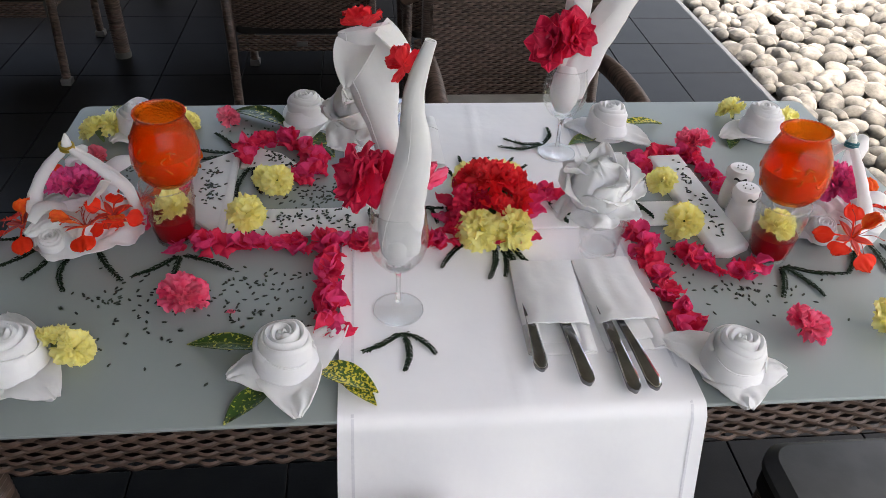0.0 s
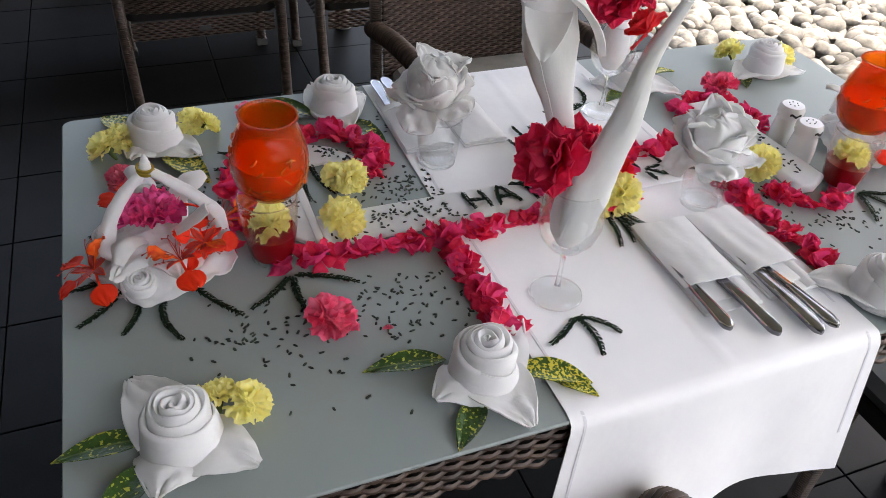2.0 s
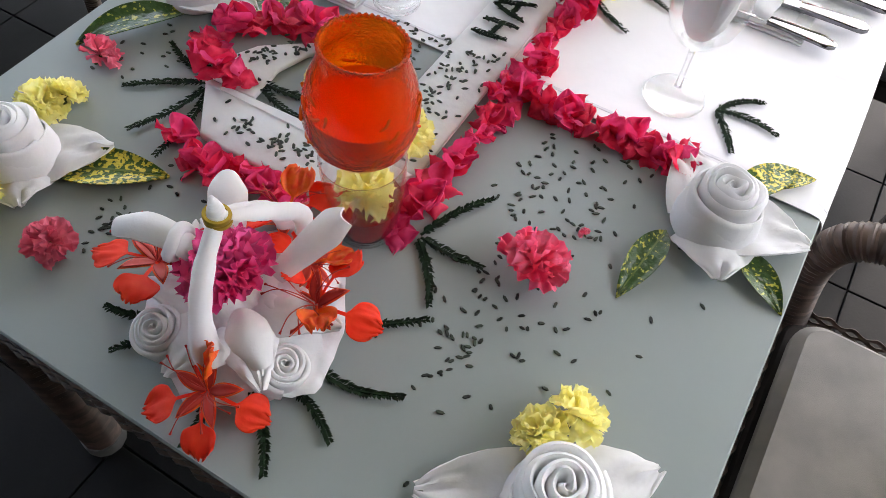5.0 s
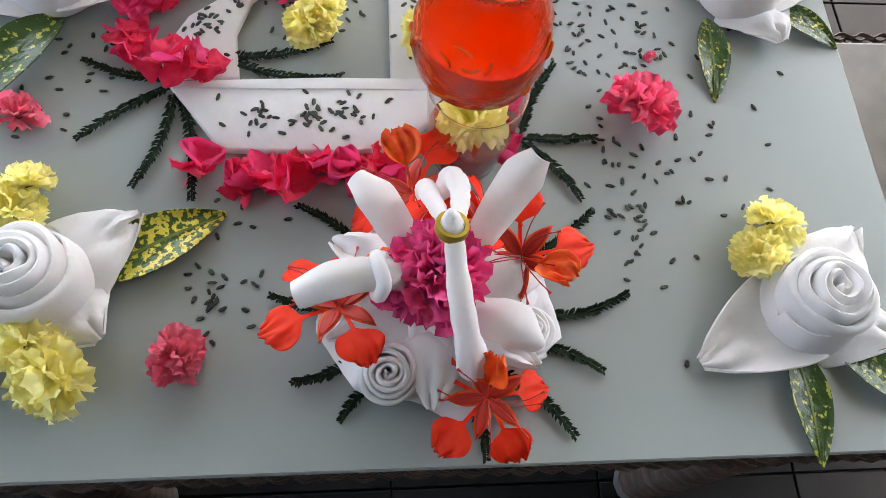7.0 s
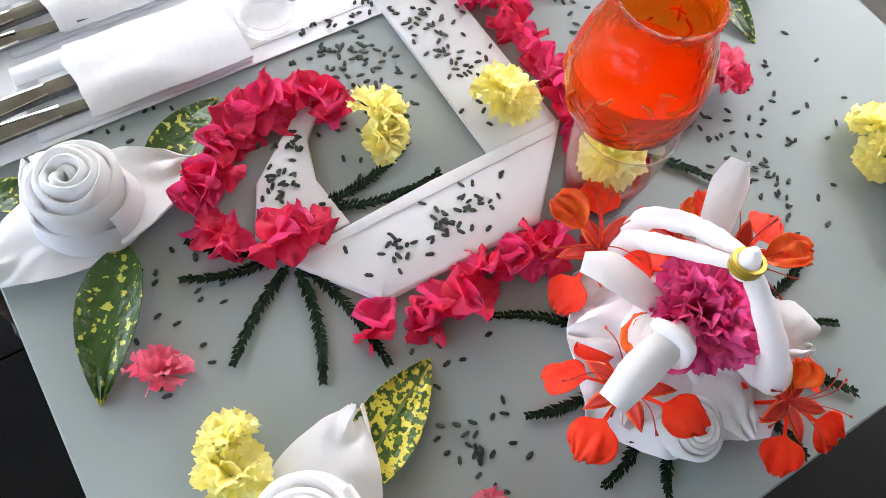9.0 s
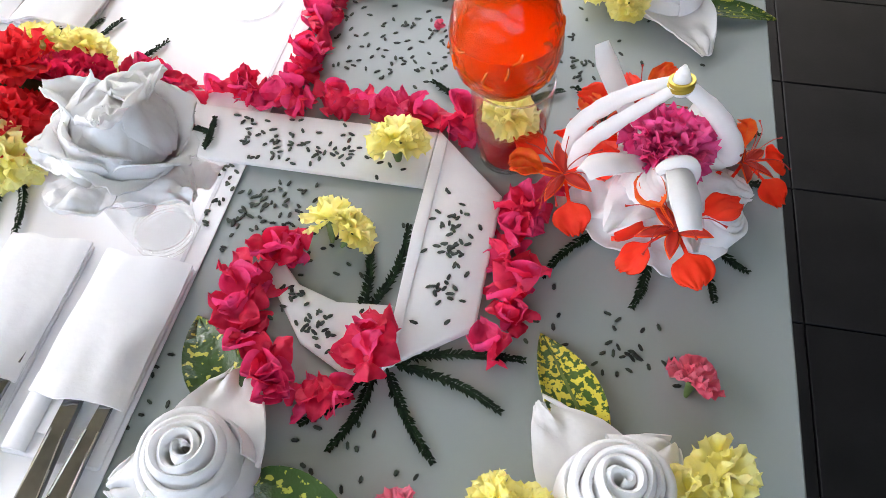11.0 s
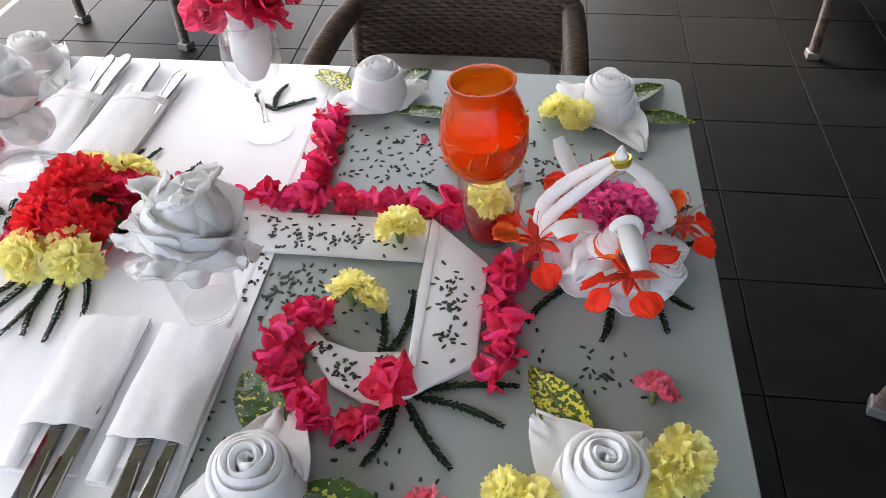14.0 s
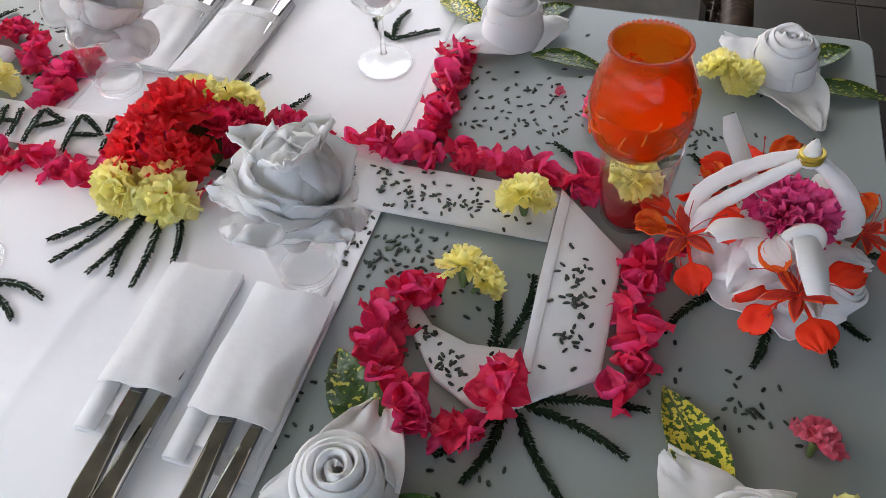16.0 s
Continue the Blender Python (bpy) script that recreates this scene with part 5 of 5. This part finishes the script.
for a in ((-0.355, -0.335, -0.472, -0.322, DARK_LEAF, 0, 0.8), (-0.335, -0.415, -0.395, -0.485, DARK_LEAF, 1, 1.0), (-0.270, -0.385, -0.178, -0.442, SPOT_LEAF, 2, 1.0, 0.0045),
          (-0.300, 0.415, -0.250, 0.485, DARK_LEAF, 0, 1.1), (-0.335, 0.340, -0.258, 0.235, DARK_LEAF, 1, 1.1), (-0.370, 0.378, -0.503, 0.452, DARK_LEAF, 2, 0.9),
          (-0.672, 0.315, -0.604, 0.193, SPOT_LEAF, 0, 1.0), (-0.715, 0.385, -0.778, 0.484, SPOT_LEAF, 1, 1.1),
          (-0.745, -0.385, -0.818, -0.462, DARK_LEAF, 2, 1.0), (-0.745, -0.345, -0.862, -0.346, DARK_LEAF, 0, 0.8), (-0.235, -0.405, -0.182, -0.465, SPOT_LEAF, 1, 0.9, 0.0045),
          (0.395, 0.355, 0.512, 0.370, SPOT_LEAF, 2, 0.6), (0.335, 0.305, 0.262, 0.272, DARK_LEAF, 0, 1.2, 0.0045), (0.665, 0.31, 0.632, 0.248, DARK_LEAF, 1, 1.1)):
    spotted_leaf(*a)


# ---- fern sprigs ----
def sprig(x0, y0, x1, y1, bow=0.0, z=0.0, dense=1.0):
    L = math.hypot(x1 - x0, y1 - y0)
    o = thing("fern_sprig", "dark green narrow fern sprig lying flat", "sprig", pose(x0, y0, TOP + z + 0.0028, 0, 0, math.degrees(math.atan2(y1 - y0, x1 - x0))), group="fern sprigs")
    side = rnd.choice((-1, 1))
    line = [(L * k / 10, side * (bow + 0.03) * L * math.sin(math.pi * k / 10) * 4 * 0.25, 0.001 * math.sin(k)) for k in range(11)]
    part("stem", tube(line, [0.0017] * 8 + [0.0014, 0.001, 0.0005], 5), FERN, o)
    g = Geo()
    n = int(L / 0.0021 * dense)
    for k in range(n):
        u = 0.04 + 0.96 * k / n
        i = min(9, int(u * 10))
        f = u * 10 - i
        px, py = line[i][0] * (1 - f) + line[i + 1][0] * f, line[i][1] * (1 - f) + line[i + 1][1] * f
        s = (0.0088 - 0.0035 * u ** 3) * rnd.uniform(0.8, 1.15) / max(1.0, dense * 0.85)
        for d in (-1, 1):
            a = d * radians(rnd.uniform(30, 58))
            c, q = math.cos(a), math.sin(a)
            w = 0.00155
            lift = rnd.uniform(0.0005, 0.0042)
            g.add([(px, py, 0.0), (px + 0.5 * s * c + w * q, py + 0.5 * s * q - w * c, lift), (px + s * c, py + s * q, lift * 0.6), (px + 0.5 * s * c - w * q, py + 0.5 * s * q + w * c, lift)], [(0, 1, 2, 3)])
    part("foliage", g, FERN, o)


def fan(cx, cy, ends, start=0.0, z=0.0, bow=0.06):
    for ex, ey in ends:
        d = math.hypot(ex - cx, ey - cy)
        sprig(cx + (ex - cx) * start / d, cy + (ey - cy) * start / d, ex, ey, rnd.uniform(0, bow), z)


fan(0.05, 0.03, [(0.125, 0.212), (0.150, 0.182), (0.072, 0.216), (0.040, 0.214), (0.008, 0.222), (-0.022, 0.176)], 0.06, 0.003)
fan(0.05, -0.02, [(-0.062, -0.160), (0.018, -0.192), (0.046, -0.188), (0.062, -0.200), (0.106, -0.172)], 0.06, 0.003)
fan(-0.138, -0.318, [(-0.202, -0.360), (-0.140, -0.402), (-0.090, -0.370)], 0.002, 0.003, 0.12)
fan(0.204, 0.270, [(0.100, 0.264), (0.118, 0.298), (0.226, 0.348)], 0.002, 0.003, 0.12)
fan(-0.520, -0.098, [(-0.426, -0.145), (-0.518, -0.181), (-0.592, -0.156)], 0.004)
fan(-0.455, 0.250, [(-0.428, 0.350), (-0.525, 0.344), (-0.577, 0.285), (-0.592, 0.228), (-0.395, 0.330)], 0.012)
fan(-0.425, 0.215, [(-0.398, 0.095), (-0.446, 0.085)], 0.010)
fan(-0.715, -0.005, [(-0.692, -0.190), (-0.770, -0.156), (-0.828, -0.122), (-0.846, -0.040), (-0.808, 0.085), (-0.772, 0.128), (-0.690, 0.150), (-0.598, 0.128), (-0.605, -0.165)], 0.07, 0.0, 0.1)
fan(0.556, -0.176, [(0.520, -0.262), (0.596, -0.262), (0.664, -0.204)], 0.004)
fan(0.765, -0.05, [(0.668, -0.205), (0.745, -0.205), (0.80, -0.20)], 0.07)
sprig(0.625, 0.055, 0.585, 0.085)
for a in ((-0.186, 0.024, -0.180, -0.028), (-0.156, 0.022, -0.150, -0.030), (-0.184, -0.002, -0.152, -0.006),
          (-0.132, -0.030, -0.118, 0.024), (-0.116, 0.024, -0.092, -0.030), (-0.126, -0.008, -0.102, -0.010),
          (-0.094, 0.024, -0.044, 0.018), (-0.068, 0.020, -0.060, -0.032), (-0.036, 0.022, -0.028, -0.028), (-0.034, 0.020, -0.004, 0.018),
          (0.362, -0.030, 0.338, 0.030), (0.336, -0.030, 0.318, 0.030), (0.354, 0.002, 0.326, 0.002),
          (0.302, -0.034, 0.288, 0.036), (0.302, -0.034, 0.258, -0.018), (0.258, -0.018, 0.294, 0.004),
          (0.240, -0.036, 0.222, 0.040), (0.240, -0.036, 0.186, -0.002), (0.230, 0.006, 0.192, 0.000), (0.190, -0.040, 0.182, -0.012), (0.176, 0.000, 0.166, 0.030)):
    sprig(*a, 0.0, 0.0090, 1.5)


# ---- scattered fern flecks ----
def flecks():
    r = random.Random(12)
    g = Geo()

    def one(x, y, z):
        a = r.uniform(0, math.pi)
        L, W = r.uniform(0.0034, 0.0052), r.uniform(0.0015, 0.0020)
        c, s = math.cos(a), math.sin(a)
        ring = [(-L, 0), (-L * 0.55, W), (L * 0.55, W), (L, 0), (L * 0.55, -W), (-L * 0.55, -W)]
        tilt = r.uniform(-0.25, 0.25)
        low = [(x + p * c - q * s, y + p * s + q * c, z + 0.0002 + abs(p * tilt)) for p, q in ring]
        high = [(x + 0.75 * (p * c - q * s), y + 0.75 * (p * s + q * c), z + 0.0013 + abs(p * tilt)) for p, q in ring]
        g.add(low + high, [tuple(range(6, 12))] + [(k, (k + 1) % 6, 6 + (k + 1) % 6, 6 + k) for k in range(6)])

    def cloud(n, cx, cy, sx, sy, z, box=None):
        for _ in range(round(n * 0.75)):
            x, y = r.gauss(cx, sx), r.gauss(cy, sy)
            if box and not (box[0] < x < box[1] and box[2] < y < box[3]):
                continue
            one(x, y, z)
    near = (-0.80, -0.262, -0.44, -0.115)
    cloud(120, -0.37, -0.205, 0.06, 0.05, TOP, near)
    cloud(80, -0.56, -0.215, 0.07, 0.04, TOP, near)
    cloud(22, -0.625, -0.205, 0.018, 0.014, TOP, near)
    cloud(34, -0.50, -0.30, 0.12, 0.07, TOP, near)
    inner = (-0.445, -0.245, 0.042, 0.19)
    cloud(70, -0.285, 0.085, 0.035, 0.03, TOP, inner)
    cloud(60, -0.34, 0.10, 0.06, 0.05, TOP, inner)
    cloud(22, -0.265, 0.10, 0.010, 0.012, TOP, inner)
    cloud(150, -0.30, -0.01, 0.09, 0.022, 0.7592, (-0.445, -0.20, -0.048, 0.030))
    cloud(40, -0.225, 0.06, 0.008, 0.04, TOP + 0.004, (-0.236, -0.212, 0.036, 0.14))
    cloud(55, -0.497, 0.11, 0.026, 0.07, 0.7602, (-0.530, -0.464, 0.03, 0.22))
    for cx, cy in ((-0.497, 0.075), (-0.497, 0.115), (-0.495, 0.165)):
        cloud(12, cx, cy, 0.007, 0.007, 0.7602)
    for cx, cy in ((-0.352, 0.195), (-0.375, 0.225), (-0.395, 0.24)):
        cloud(13, cx, cy, 0.008, 0.008, 0.7572)
    cloud(16, -0.37, 0.215, 0.03, 0.02, 0.7572, (-0.43, -0.33, 0.2, 0.24))
    cloud(26, -0.685, 0.198, 0.022, 0.016, TOP)
    cloud(40, -0.60, 0.24, 0.09, 0.08, TOP, (-0.80, -0.58, 0.13, 0.30))
    cloud(30, -0.46, 0.36, 0.05, 0.04, TOP, (-0.56, -0.38, 0.315, 0.44))
    cloud(14, -0.26, 0.30, 0.012, 0.03, TOP)
    right = (0.36, 0.80, -0.44, -0.02)
    cloud(50, 0.46, -0.235, 0.05, 0.02, TOP, right)
    cloud(30, 0.38, -0.16, 0.02, 0.05, TOP, (0.35, 0.43, -0.26, -0.06))
    cloud(85, 0.468, 0.02, 0.016, 0.09, 0.7728, (0.444, 0.492, -0.125, 0.18))
    cloud(18, 0.44, -0.33, 0.10, 0.05, TOP, right)
    solo("scattered_leaflets", g, FLECK, "tiny dark fern leaflets strewn over table and napkins", "leaflets", kind="stuff")


flecks()


# ---- floor tiles ----
def tiles():
    def tile_mesh(w, d):
        return block(-w / 2 + 0.0022, -d / 2 + 0.0022, -0.0125, w / 2 - 0.0022, d / 2 - 0.0022, 0.0, 0.0014).mesh("tile", TILE)
    meshes, cells = {}, []
    for i in range(len(XJ) - 1):
        for j in range(len(YJ) - 1):
            cells.append((math.hypot((XJ[i] + XJ[i + 1]) / 2 + 0.1, (YJ[j] + YJ[j + 1]) / 2 - 0.3), i, j))
    cells.sort()
    rest = Geo()
    for n, (_, i, j) in enumerate(cells):
        w, d = XJ[i + 1] - XJ[i], YJ[j + 1] - YJ[j]
        cx, cy = (XJ[i] + XJ[i + 1]) / 2, (YJ[j] + YJ[j + 1]) / 2
        if n < 300:
            key = round(w, 3), round(d, 3)
            if key not in meshes:
                meshes[key] = tile_mesh(w, d)
            part("tile", meshes[key], TILE, floor, m=pose(cx, cy, rnd.uniform(-0.0006, 0.0004)))
        else:
            rest.join(block(XJ[i] + 0.0022, YJ[j] + 0.0022, -0.0125, XJ[i + 1] - 0.0022, YJ[j + 1] - 0.0022, 0.0, 0.0014))
    tagged(part("far_tiles", rest, TILE, floor), kind="stuff")


tiles()
